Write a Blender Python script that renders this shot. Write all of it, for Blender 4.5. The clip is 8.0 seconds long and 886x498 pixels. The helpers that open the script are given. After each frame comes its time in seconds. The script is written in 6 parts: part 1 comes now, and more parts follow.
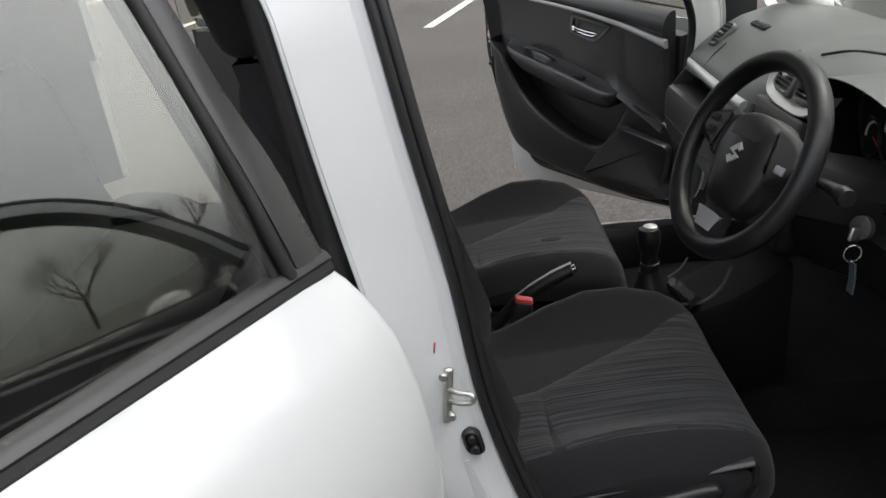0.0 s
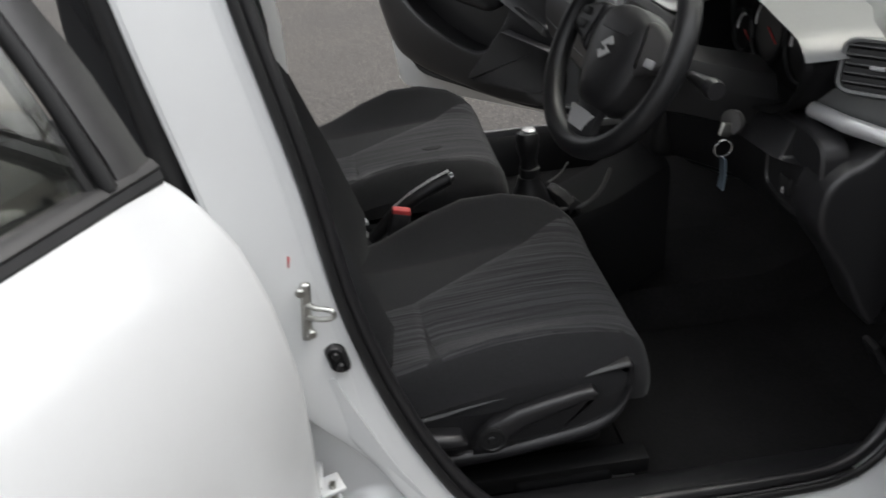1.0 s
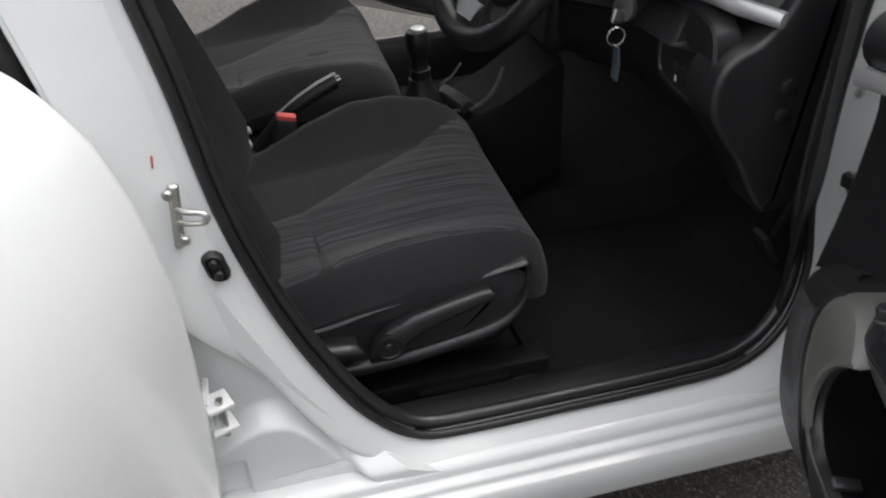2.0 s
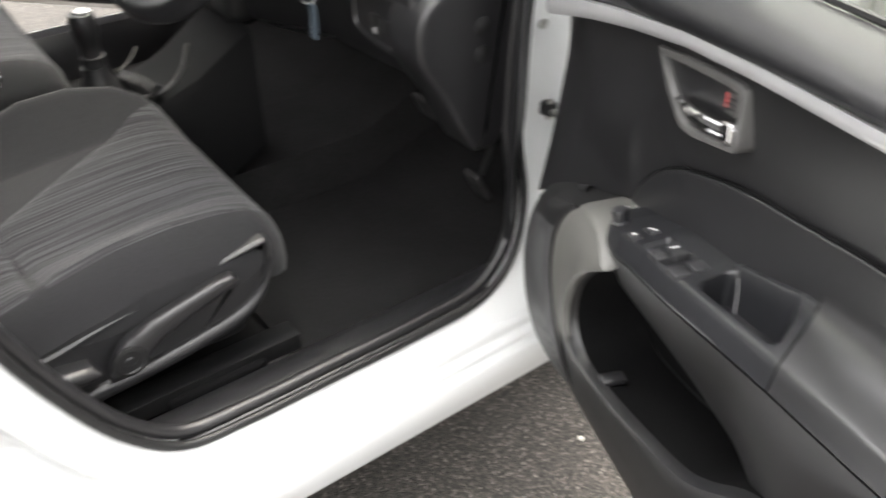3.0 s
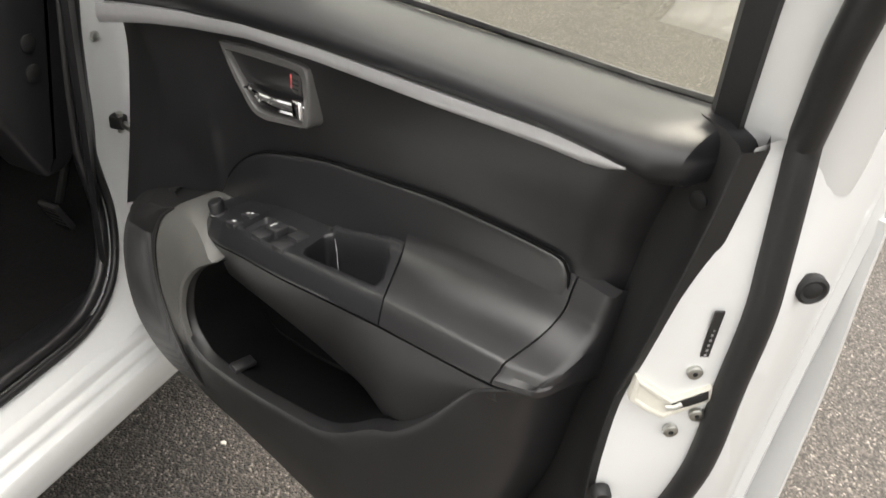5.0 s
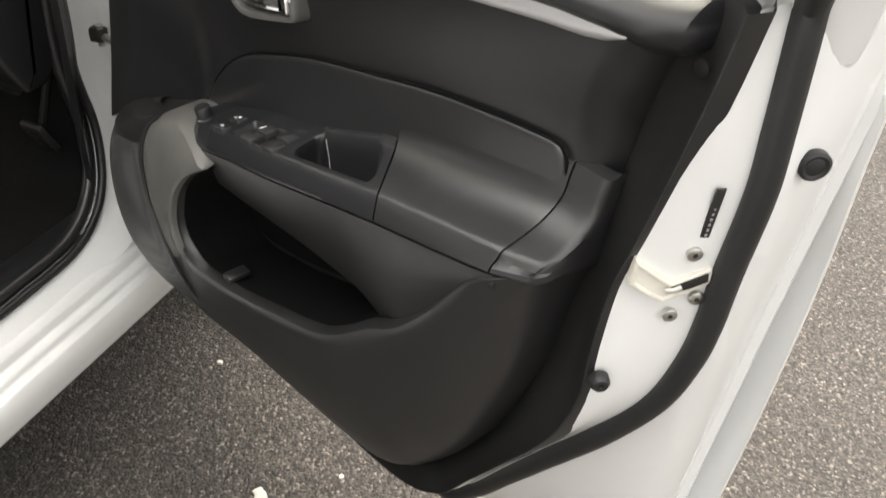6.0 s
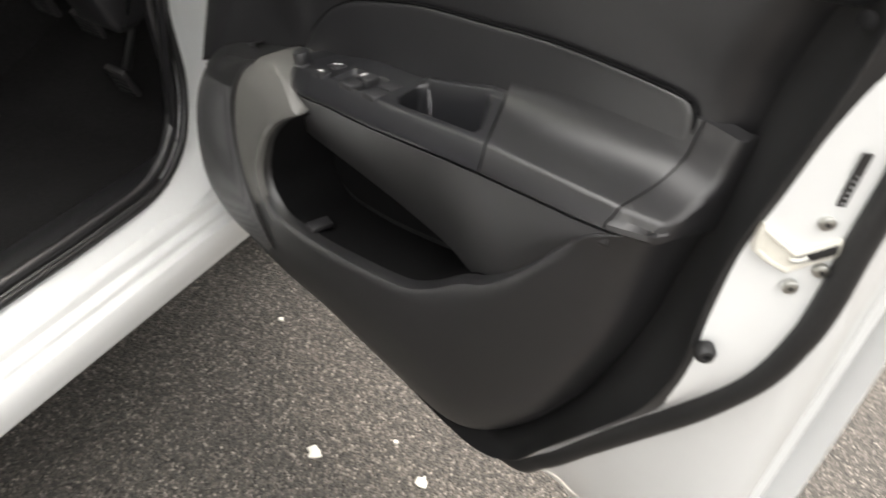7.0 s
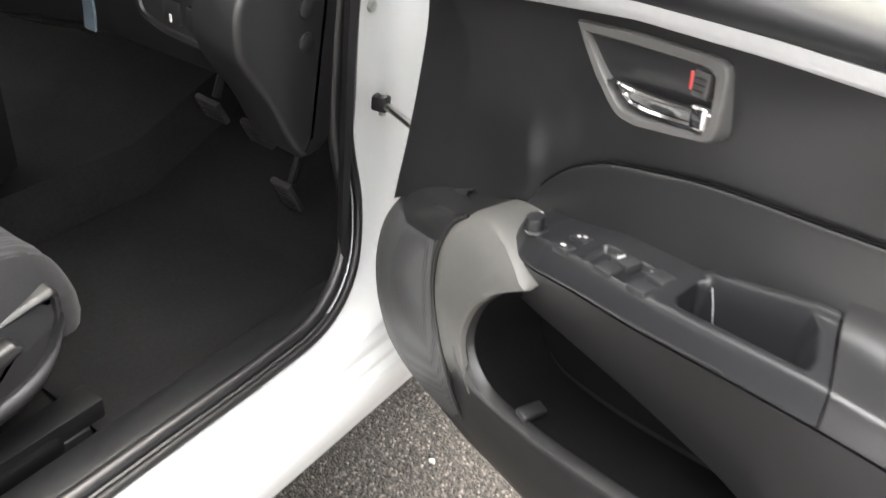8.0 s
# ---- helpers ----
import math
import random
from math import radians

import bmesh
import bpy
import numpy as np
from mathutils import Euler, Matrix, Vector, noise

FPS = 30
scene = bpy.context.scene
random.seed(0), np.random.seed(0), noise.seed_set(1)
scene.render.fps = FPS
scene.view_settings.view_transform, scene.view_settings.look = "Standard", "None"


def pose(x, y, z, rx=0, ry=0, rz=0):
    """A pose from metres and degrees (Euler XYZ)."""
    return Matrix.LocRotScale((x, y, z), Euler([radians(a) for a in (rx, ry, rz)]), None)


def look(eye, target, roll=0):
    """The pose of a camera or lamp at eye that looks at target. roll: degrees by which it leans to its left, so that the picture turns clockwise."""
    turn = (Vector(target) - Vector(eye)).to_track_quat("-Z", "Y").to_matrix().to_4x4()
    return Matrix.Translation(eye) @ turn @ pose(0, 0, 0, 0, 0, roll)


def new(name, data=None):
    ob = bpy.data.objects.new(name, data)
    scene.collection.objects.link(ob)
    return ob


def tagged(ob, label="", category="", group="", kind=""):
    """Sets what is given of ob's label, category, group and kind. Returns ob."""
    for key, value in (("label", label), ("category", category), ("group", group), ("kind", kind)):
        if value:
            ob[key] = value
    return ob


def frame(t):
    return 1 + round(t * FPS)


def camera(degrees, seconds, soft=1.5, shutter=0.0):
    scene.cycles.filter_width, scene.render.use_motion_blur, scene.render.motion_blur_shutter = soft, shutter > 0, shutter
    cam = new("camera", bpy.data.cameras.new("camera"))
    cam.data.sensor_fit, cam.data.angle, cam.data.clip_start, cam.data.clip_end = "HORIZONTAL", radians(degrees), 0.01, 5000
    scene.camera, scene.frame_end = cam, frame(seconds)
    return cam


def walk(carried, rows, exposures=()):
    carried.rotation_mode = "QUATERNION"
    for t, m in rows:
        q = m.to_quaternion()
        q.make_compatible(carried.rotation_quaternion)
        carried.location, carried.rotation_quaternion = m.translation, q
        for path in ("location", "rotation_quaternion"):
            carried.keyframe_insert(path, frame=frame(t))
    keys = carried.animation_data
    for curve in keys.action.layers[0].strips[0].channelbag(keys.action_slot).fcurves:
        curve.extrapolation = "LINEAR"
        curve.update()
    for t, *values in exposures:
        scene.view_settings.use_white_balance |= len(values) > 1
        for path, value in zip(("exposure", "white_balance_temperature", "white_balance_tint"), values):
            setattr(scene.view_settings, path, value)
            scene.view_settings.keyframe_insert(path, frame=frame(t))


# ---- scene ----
cam = camera(54.8, 8.0, shutter=0.4)
PATH = [
    (0, (0.006, -0.805, 1.398), (-0.039, 1.03, 0.605), -5.2),
    (0.2, (0.013, -0.796, 1.393), (-0.024, 1.024, 0.587), -5.3),
    (0.5, (0.029, -0.779, 1.379), (0.024, 1.011, 0.486), -5.4),
    (1, (0.061, -0.751, 1.351), (0.221, 0.984, 0.369), -4.5),
    (1.2, (0.078, -0.748, 1.344), (0.283, 0.969, 0.338), -4.1),
    (2.3, (0.082, -0.7, 1.268), (0.537, 0.847, 0.085), -1.9),
    (2.5, (0.079, -0.686, 1.258), (0.635, 0.818, 0.062), -1.0),
    (3, (0.035, -0.675, 1.253), (1.008, 0.602, 0.062), 0.5),
    (3.5, (-0.009, -0.689, 1.266), (1.3, 0.298, 0.12), 3.1),
    (4, (-0.016, -0.7, 1.272), (1.428, 0.112, 0.152), 4.6),
    (4.5, (-0.012, -0.705, 1.265), (1.537, -0.063, 0.176), 6.9),
    (4.7, (-0.010, -0.703, 1.263), (1.551, -0.094, 0.170), 7.2),
    (5.8, (-0.016, -0.704, 1.229), (1.489, -0.189, 0.016), 6.7),
    (6, (-0.019, -0.706, 1.225), (1.463, -0.198, -0.019), 6.9),
    (6.5, (-0.028, -0.702, 1.207), (1.416, -0.198, -0.081), 7.9),
    (7, (-0.041, -0.669, 1.19), (1.379, -0.082, -0.09), 9.1),
    (7.3, (-0.053, -0.628, 1.187), (1.335, 0.134, -0.036), 8.0),
    (7.5, (-0.034, -0.573, 1.191), (1.334, 0.248, -0.015), 5.9),
    (8, (0.049, -0.467, 1.167), (1.431, 0.386, -0.001), 7.1),
]
walk(cam, [(t, look(eye, target, roll)) for t, eye, target, roll in PATH],
     ((0, 0.2, 6400, 10), (1.2, 0.3, 6400, 10), (2.5, 0.95, 6500, 10), (3.0, 2.0, 6750, 10), (3.5, 2.2, 6850, 10), (4.0, 1.95, 6950, 10), (4.5, 1.45, 7000, 10), (6.0, 1.25, 7050, 10), (6.5, 1.4, 7000, 10), (7.0, 1.5, 6950, 10), (7.5, 2.1, 6850, 10), (8, 2.4, 6800, 10)))

# ---------------------------------------------------------------- light
world = bpy.data.worlds.new("overcast_sky")
scene.world = world
world.use_nodes = True
wn, wl = world.node_tree.nodes, world.node_tree.links
sky = wn.new("ShaderNodeTexSky")
sky.sky_type = "NISHITA"
sky.sun_disc = False
sky.sun_elevation = radians(62)
sky.sun_rotation = radians(76)
sky.dust_density = 6.0
sky_coord = wn.new("ShaderNodeTexCoord")
cloud = wn.new("ShaderNodeTexNoise")
cloud.inputs["Scale"].default_value = 2.2
cloud.inputs["Detail"].default_value = 2.0
cloud_ramp = wn.new("ShaderNodeValToRGB")
cloud_ramp.color_ramp.elements[0].position = 0.32
cloud_ramp.color_ramp.elements[0].color = (6.4, 6.5, 6.8, 1)
cloud_ramp.color_ramp.elements[1].position = 0.72
cloud_ramp.color_ramp.elements[1].color = (9.2, 9.2, 9.1, 1)
sky_mix = wn.new("ShaderNodeMix")
sky_mix.data_type = "RGBA"
sky_mix.inputs["Factor"].default_value = 0.86
wl.new(sky_coord.outputs["Generated"], cloud.inputs["Vector"])
wl.new(cloud.outputs["Fac"], cloud_ramp.inputs["Fac"])
wl.new(sky.outputs["Color"], sky_mix.inputs["A"])
wl.new(cloud_ramp.outputs["Color"], sky_mix.inputs["B"])
# an overcast sky is brighter overhead and on the side of the veiled sun
up = wn.new("ShaderNodeVectorMath")
up.operation = "DOT_PRODUCT"
up.inputs[1].default_value = (0.0, 0.0, 1.0)
toward = wn.new("ShaderNodeVectorMath")
toward.operation = "DOT_PRODUCT"
toward.inputs[1].default_value = Vector((0.50, 0.10, 0.85)).normalized()
wl.new(sky_coord.outputs["Generated"], up.inputs[0])
wl.new(sky_coord.outputs["Generated"], toward.inputs[0])
zen = wn.new("ShaderNodeMapRange")
zen.inputs["To Min"].default_value = 0.30
zen.inputs["To Max"].default_value = 1.60
wl.new(up.outputs["Value"], zen.inputs["Value"])
glow = wn.new("ShaderNodeMapRange")
glow.interpolation_type = "SMOOTHSTEP"
glow.inputs["From Min"].default_value = 0.35
glow.inputs["From Max"].default_value = 1.0
glow.inputs["To Max"].default_value = 0.75
wl.new(toward.outputs["Value"], glow.inputs["Value"])
level = wn.new("ShaderNodeMath")
level.operation = "ADD"
wl.new(zen.outputs["Result"], level.inputs[0])
wl.new(glow.outputs["Result"], level.inputs[1])
lit = wn.new("ShaderNodeVectorMath")
lit.operation = "SCALE"
wl.new(sky_mix.outputs["Result"], lit.inputs[0])
wl.new(level.outputs[0], lit.inputs["Scale"])
wl.new(lit.outputs["Vector"], wn["Background"].inputs["Color"])
wn["Background"].inputs["Strength"].default_value = 0.15

sun_data = bpy.data.lights.new("sun", "SUN")
sun_data.energy = 0.7
sun_data.angle = radians(24)
sun_data.color = (1.0, 0.97, 0.93)
sun = new("sun", sun_data)
sun.matrix_world = look((4.0, 1.0, 8.0), (0, 0, 0))

# ---------------------------------------------------------------- materials


def mat(name, base, rough=0.5, metal=0.0, vary=0.12, scale=14.0, bump=0.0, bump_scale=700.0, coat=0.0, rough_vary=0.025, spec=0.5, cell=False):
    """A procedural surface: two scales of tone, uneven gloss and a fine relief."""
    m = bpy.data.materials.new(name)
    m.use_nodes = True
    n, l = m.node_tree.nodes, m.node_tree.links
    b = n["Principled BSDF"]
    co = n.new("ShaderNodeTexCoord")
    big = n.new("ShaderNodeTexNoise")
    big.inputs["Scale"].default_value = scale
    big.inputs["Detail"].default_value = 5.0
    fine = n.new("ShaderNodeTexNoise")
    fine.inputs["Scale"].default_value = scale * 14
    fine.inputs["Detail"].default_value = 3.0
    l.new(co.outputs["Object"], big.inputs["Vector"])
    l.new(co.outputs["Object"], fine.inputs["Vector"])
    add = n.new("ShaderNodeMath")
    add.operation = "ADD"
    l.new(big.outputs["Fac"], add.inputs[0])
    l.new(fine.outputs["Fac"], add.inputs[1])
    tone = n.new("ShaderNodeMapRange")
    tone.inputs["From Min"].default_value = 0.6
    tone.inputs["From Max"].default_value = 1.4
    tone.inputs["To Min"].default_value = 1 - vary
    tone.inputs["To Max"].default_value = 1 + vary
    l.new(add.outputs[0], tone.inputs["Value"])
    mul = n.new("ShaderNodeMix")
    mul.data_type, mul.blend_type = "RGBA", "MULTIPLY"
    mul.inputs["Factor"].default_value = 1.0
    mul.inputs["A"].default_value = (*base, 1)
    l.new(tone.outputs["Result"], mul.inputs["B"])
    l.new(mul.outputs["Result"], b.inputs["Base Color"])
    gloss = n.new("ShaderNodeMapRange")
    gloss.inputs["From Min"].default_value = 0.3
    gloss.inputs["From Max"].default_value = 0.7
    gloss.inputs["To Min"].default_value = max(0.02, rough - rough_vary)
    gloss.inputs["To Max"].default_value = min(1.0, rough + rough_vary)
    l.new(big.outputs["Fac"], gloss.inputs["Value"])
    l.new(gloss.outputs["Result"], b.inputs["Roughness"])
    b.inputs["Metallic"].default_value = metal
    b.inputs["Specular IOR Level"].default_value = spec
    b.inputs["Coat Weight"].default_value = coat
    b.inputs["Coat Roughness"].default_value = 0.03
    if bump:
        if cell:
            rel = n.new("ShaderNodeTexVoronoi")
            rel.inputs["Scale"].default_value = bump_scale
            out = rel.outputs["Distance"]
        else:
            rel = n.new("ShaderNodeTexNoise")
            rel.inputs["Scale"].default_value = bump_scale
            rel.inputs["Detail"].default_value = 2.0
            out = rel.outputs["Fac"]
        l.new(co.outputs["Object"], rel.inputs["Vector"])
        bp = n.new("ShaderNodeBump")
        bp.inputs["Strength"].default_value = bump
        bp.inputs["Distance"].default_value = 0.12 / bump_scale
        l.new(out, bp.inputs["Height"])
        l.new(bp.outputs["Normal"], b.inputs["Normal"])
    return m


def ramp(n, stops):
    r = n.new("ShaderNodeValToRGB")
    while len(r.color_ramp.elements) < len(stops):
        r.color_ramp.elements.new(0.5)
    for e, (p, c) in zip(r.color_ramp.elements, stops):
        e.position, e.color = p, (*c, 1)
    return r


WHITE = mat("white_paint", (0.70, 0.71, 0.71), 0.42, vary=0.012, scale=3.0, coat=1.0, rough_vary=0.01)
TRIM = mat("black_grained_plastic", (0.0145, 0.0142, 0.0154), 0.37, spec=0.70, vary=0.12, scale=9, bump=0.3, bump_scale=1900, cell=True)
SOFT = mat("charcoal_soft_vinyl", (0.0168, 0.0166, 0.018), 0.33, spec=1.0, vary=0.10, scale=8, bump=0.25, bump_scale=1300)
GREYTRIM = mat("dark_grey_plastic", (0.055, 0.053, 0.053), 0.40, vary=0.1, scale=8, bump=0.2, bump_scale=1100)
DARK = mat("deep_black_plastic", (0.012, 0.012, 0.0125), 0.48, vary=0.15, scale=12, bump=0.1)
PLATE = mat("satin_black_plastic", (0.0165, 0.0168, 0.019), 0.33, spec=0.7, vary=0.1, scale=8, bump=0.12, bump_scale=1100)
FILM = mat("glossy_black_film", (0.035, 0.034, 0.034), 0.24, vary=0.1, scale=6, rough_vary=0.05, spec=0.9)
CONSOLE = mat("matt_black_console", (0.0065, 0.0065, 0.007), 0.7, vary=0.15, bump=0.3, spec=0.15)
RUBBER = mat("black_rubber", (0.013, 0.013, 0.0135), 0.45, vary=0.2, scale=20, bump=0.25, bump_scale=500)
DASH = mat("charcoal_dash_plastic", (0.085, 0.088, 0.088), 0.38, spec=0.7, vary=0.08, scale=10, bump=0.35, bump_scale=800, cell=True)
SILVER = mat("satin_silver_trim", (0.62, 0.62, 0.63), 0.34, metal=0.55, vary=0.05, scale=10)
CHROME = mat("polished_chrome", (0.82, 0.82, 0.83), 0.08, metal=1.0, vary=0.04, rough_vary=0.03)
STEEL = mat("zinc_plated_steel", (0.55, 0.55, 0.52), 0.30, metal=1.0, vary=0.15, scale=40)
LEATHER = mat("black_leather", (0.011, 0.011, 0.0118), 0.36, spec=0.5, vary=0.12, scale=20, bump=0.3, bump_scale=600, cell=True)
# near black: the shade of deep recesses is put into this colour
SHADE_BLACK = mat("shaded_recess_black", (0.0055, 0.0055, 0.0058), 0.85, vary=0.3, spec=0.1)
ROLL = mat("charcoal_belt_vinyl", (0.012, 0.0121, 0.0135), 0.40, spec=0.5, vary=0.1, scale=8, bump=0.2, bump_scale=1500)
CARPET = mat("black_carpet", (0.021, 0.0206, 0.021), 0.95, vary=0.35, scale=10, bump=0.9, bump_scale=600, spec=0.2)
RED = mat("red_plastic", (0.55, 0.06, 0.06), 0.4, vary=0.06)
SCREEN = mat("smoked_screen", (0.10, 0.11, 0.12), 0.2, vary=0.1)
PALE = mat("pale_print", (0.72, 0.72, 0.72), 0.5, vary=0.05)
STRAP = mat("blue_grey_strap", (0.055, 0.075, 0.095), 0.7, vary=0.2, bump=0.4)
SWITCH = mat("dark_grey_switch_plastic", (0.030, 0.030, 0.032), 0.42, vary=0.08, bump=0.1)
BEZEL = mat("grey_bezel_plastic", (0.10, 0.098, 0.096), 0.38, vary=0.08, scale=8, bump=0.15, bump_scale=1100)
# pale copy of the panel plastic, with the facet's light put into its colour
LIT_FACET = mat("lit_panel_plastic", (0.118, 0.116, 0.109), 0.42, vary=0.06, scale=8, bump=0.15, bump_scale=1300)
GREYPLASTIC = mat("light_grey_plastic", (0.30, 0.30, 0.31), 0.42, vary=0.06)
CREAM = mat("cream_plastic", (0.62, 0.60, 0.54), 0.42, vary=0.06)
LABELBLACK = mat("black_label_film", (0.02, 0.02, 0.02), 0.35, vary=0.1)
BARK = mat("grey_bark", (0.09, 0.08, 0.07), 0.9, vary=0.3, scale=6, bump=0.5, bump_scale=60)


def glass(name, tint):
    m = bpy.data.materials.new(name)
    m.use_nodes = True
    b = m.node_tree.nodes["Principled BSDF"]
    b.inputs["Base Color"].default_value = (*tint, 1)
    b.inputs["Transmission Weight"].default_value = 1.0
    b.inputs["Roughness"].default_value = 0.0
    b.inputs["IOR"].default_value = 1.85
    return m


GLASS = glass("green_tinted_glass", (0.92, 0.94, 0.85))


def fabric(name, striped):
    m = bpy.data.materials.new(name)
    m.use_nodes = True
    n, l = m.node_tree.nodes, m.node_tree.links
    b = n["Principled BSDF"]
    b.inputs["Roughness"].default_value = 0.9
    b.inputs["Specular IOR Level"].default_value = 0.15
    b.inputs["Sheen Weight"].default_value = 0.12
    co = n.new("ShaderNodeTexCoord")
    weave = n.new("ShaderNodeTexNoise")
    weave.inputs["Scale"].default_value = 900
    l.new(co.outputs["Object"], weave.inputs["Vector"])
    if striped:
        mp = n.new("ShaderNodeMapping")
        mp.inputs["Scale"].default_value = (4.0, 260.0, 4.0)
        l.new(co.outputs["Object"], mp.inputs["Vector"])
        st = n.new("ShaderNodeTexNoise")
        st.inputs["Scale"].default_value = 1.0
        st.inputs["Detail"].default_value = 3.0
        l.new(mp.outputs[0], st.inputs["Vector"])
        r = ramp(n, [(0.36, (0.018, 0.018, 0.0195)), (0.5, (0.038, 0.038, 0.041)), (0.64, (0.066, 0.066, 0.070))])
        l.new(st.outputs["Fac"], r.inputs["Fac"])
        l.new(r.outputs["Color"], b.inputs["Base Color"])
    else:
        r = ramp(n, [(0.3, (0.014, 0.014, 0.015)), (0.7, (0.028, 0.028, 0.030))])
        l.new(weave.outputs["Fac"], r.inputs["Fac"])
        l.new(r.outputs["Color"], b.inputs["Base Color"])
    bp = n.new("ShaderNodeBump")
    bp.inputs["Strength"].default_value = 0.5
    bp.inputs["Distance"].default_value = 0.0008
    l.new(weave.outputs["Fac"], bp.inputs["Height"])
    l.new(bp.outputs["Normal"], b.inputs["Normal"])
    return m


CLOTH = fabric("black_seat_cloth", False)
STRIPE = fabric("striped_seat_cloth", True)


def grille_material():
    m = mat("perforated_grille", (0.035, 0.035, 0.036), 0.5, vary=0.1)
    n, l = m.node_tree.nodes, m.node_tree.links
    co = n.new("ShaderNodeTexCoord")
    v = n.new("ShaderNodeTexVoronoi")
    v.inputs["Scale"].default_value = 300
    v.inputs["Randomness"].default_value = 0.12
    l.new(co.outputs["Object"], v.inputs["Vector"])
    r = ramp(n, [(0.28, (0.002, 0.002, 0.002)), (0.42, (0.085, 0.085, 0.087))])
    l.new(v.outputs["Distance"], r.inputs["Fac"])
    l.new(r.outputs["Color"], n["Principled BSDF"].inputs["Base Color"])
    return m


GRILLE = grille_material()


def asphalt_material():
    m = bpy.data.materials.new("coarse_asphalt")
    m.use_nodes = True
    n, l = m.node_tree.nodes, m.node_tree.links
    b = n["Principled BSDF"]
    b.inputs["Roughness"].default_value = 0.72
    b.inputs["Specular IOR Level"].default_value = 0.5
    co = n.new("ShaderNodeTexCoord")
    stone = n.new("ShaderNodeTexVoronoi")
    stone.inputs["Scale"].default_value = 230
    pit = n.new("ShaderNodeTexNoise")
    pit.inputs["Scale"].default_value = 95
    pit.inputs["Detail"].default_value = 4
    patch = n.new("ShaderNodeTexNoise")
    patch.inputs["Scale"].default_value = 0.9
    patch.inputs["Detail"].default_value = 6
    for t in (stone, pit, patch):
        l.new(co.outputs["Object"], t.inputs["Vector"])
    bw = n.new("ShaderNodeRGBToBW")
    l.new(stone.outputs["Color"], bw.inputs[0])
    r = ramp(n, [(0.05, (0.026, 0.024, 0.021)), (0.40, (0.052, 0.047, 0.042)), (0.75, (0.098, 0.088, 0.077)), (0.97, (0.29, 0.265, 0.235))])
    l.new(bw.outputs[0], r.inputs["Fac"])
    r2 = ramp(n, [(0.32, (0.45, 0.45, 0.45)), (0.56, (1.0, 1.0, 1.0))])
    l.new(pit.outputs["Fac"], r2.inputs["Fac"])
    r3 = ramp(n, [(0.3, (0.82, 0.81, 0.80)), (0.7, (1.18, 1.15, 1.10))])
    l.new(patch.outputs["Fac"], r3.inputs["Fac"])
    m1, m2 = n.new("ShaderNodeMix"), n.new("ShaderNodeMix")
    for k in (m1, m2):
        k.data_type, k.blend_type = "RGBA", "MULTIPLY"
        k.inputs["Factor"].default_value = 1.0
    l.new(r.outputs["Color"], m1.inputs["A"])
    l.new(r2.outputs["Color"], m1.inputs["B"])
    l.new(m1.outputs["Result"], m2.inputs["A"])
    l.new(r3.outputs["Color"], m2.inputs["B"])
    l.new(m2.outputs["Result"], b.inputs["Base Color"])
    bp = n.new("ShaderNodeBump")
    bp.inputs["Strength"].default_value = 0.9
    bp.inputs["Distance"].default_value = 0.004
    hgt = n.new("ShaderNodeMath")
    hgt.operation = "SUBTRACT"
    l.new(pit.outputs["Fac"], hgt.inputs[0])
    l.new(stone.outputs["Distance"], hgt.inputs[1])
    l.new(hgt.outputs[0], bp.inputs["Height"])
    l.new(bp.outputs["Normal"], b.inputs["Normal"])
    return m


ASPHALT = asphalt_material()
ROADPAINT = mat("worn_road_paint", (0.62, 0.60, 0.53), 0.8, vary=0.25, scale=25, bump=0.8, bump_scale=140)

# ---------------------------------------------------------------- shape tools


def part(name, bm, material, parent=None, label="", sharp=38):
    """Links a bmesh as one mesh object under its thing or part."""
    bmesh.ops.remove_doubles(bm, verts=bm.verts, dist=1e-6)
    bmesh.ops.recalc_face_normals(bm, faces=bm.faces)
    me = bpy.data.meshes.new(name)
    bm.to_mesh(me)
    bm.free()
    for p in me.polygons:
        p.use_smooth = True
    me.set_sharp_from_angle(angle=radians(sharp))
    me.materials.append(material)
    ob = new(name, me)
    if material.name == "green_tinted_glass":
        ob.visible_shadow = False
    if parent is not None:
        ob.parent = parent
    if label:
        ob["label"] = label
    return ob


def spline(pts, n, closed=False):
    """n points along a Catmull-Rom curve through pts, evenly by knot."""
    pts = [np.array(p, float) for p in pts]
    k = len(pts)
    out = []
    spans = k if closed else k - 1
    for i in range(n):
        f = i * spans / (n if closed else n - 1)
        j = min(int(f), spans - 1)
        t = f - j
        if closed:
            a, b, c, d = (pts[(j + o) % k] for o in (-1, 0, 1, 2))
        else:
            b, c = pts[j], pts[j + 1]
            a = pts[j - 1] if j > 0 else 2 * b - c
            d = pts[j + 2] if j + 2 < k else 2 * c - b
        out.append(0.5 * (2 * b + (c - a) * t + (2 * a - 5 * b + 4 * c - d) * t**2 + (3 * b - a - 3 * c + d) * t**3))
    return out


def soft_step(x):
    x = max(0.0, min(1.0, x))
    return x * x * (3 - 2 * x)


def glide(x, xs, ys, reach=0.03):
    """Linear interpolation with its corners rounded off."""
    return sum(float(np.interp(x + reach * k / 4, xs, ys)) * (5 - abs(k)) for k in range(-4, 5)) / 25


def even(pts, n):
    """n points at even distances along an open line."""
    pts = [np.array(p, float) for p in pts]
    s = np.r_[0, np.cumsum([np.linalg.norm(b - a) for a, b in zip(pts, pts[1:])])]
    q = np.linspace(0, s[-1], n)
    return [np.array([np.interp(v, s, [p[i] for p in pts]) for i in range(len(pts[0]))]) for v in q]


def lerp(x, xs, ys):
    return float(np.interp(x, xs, ys))


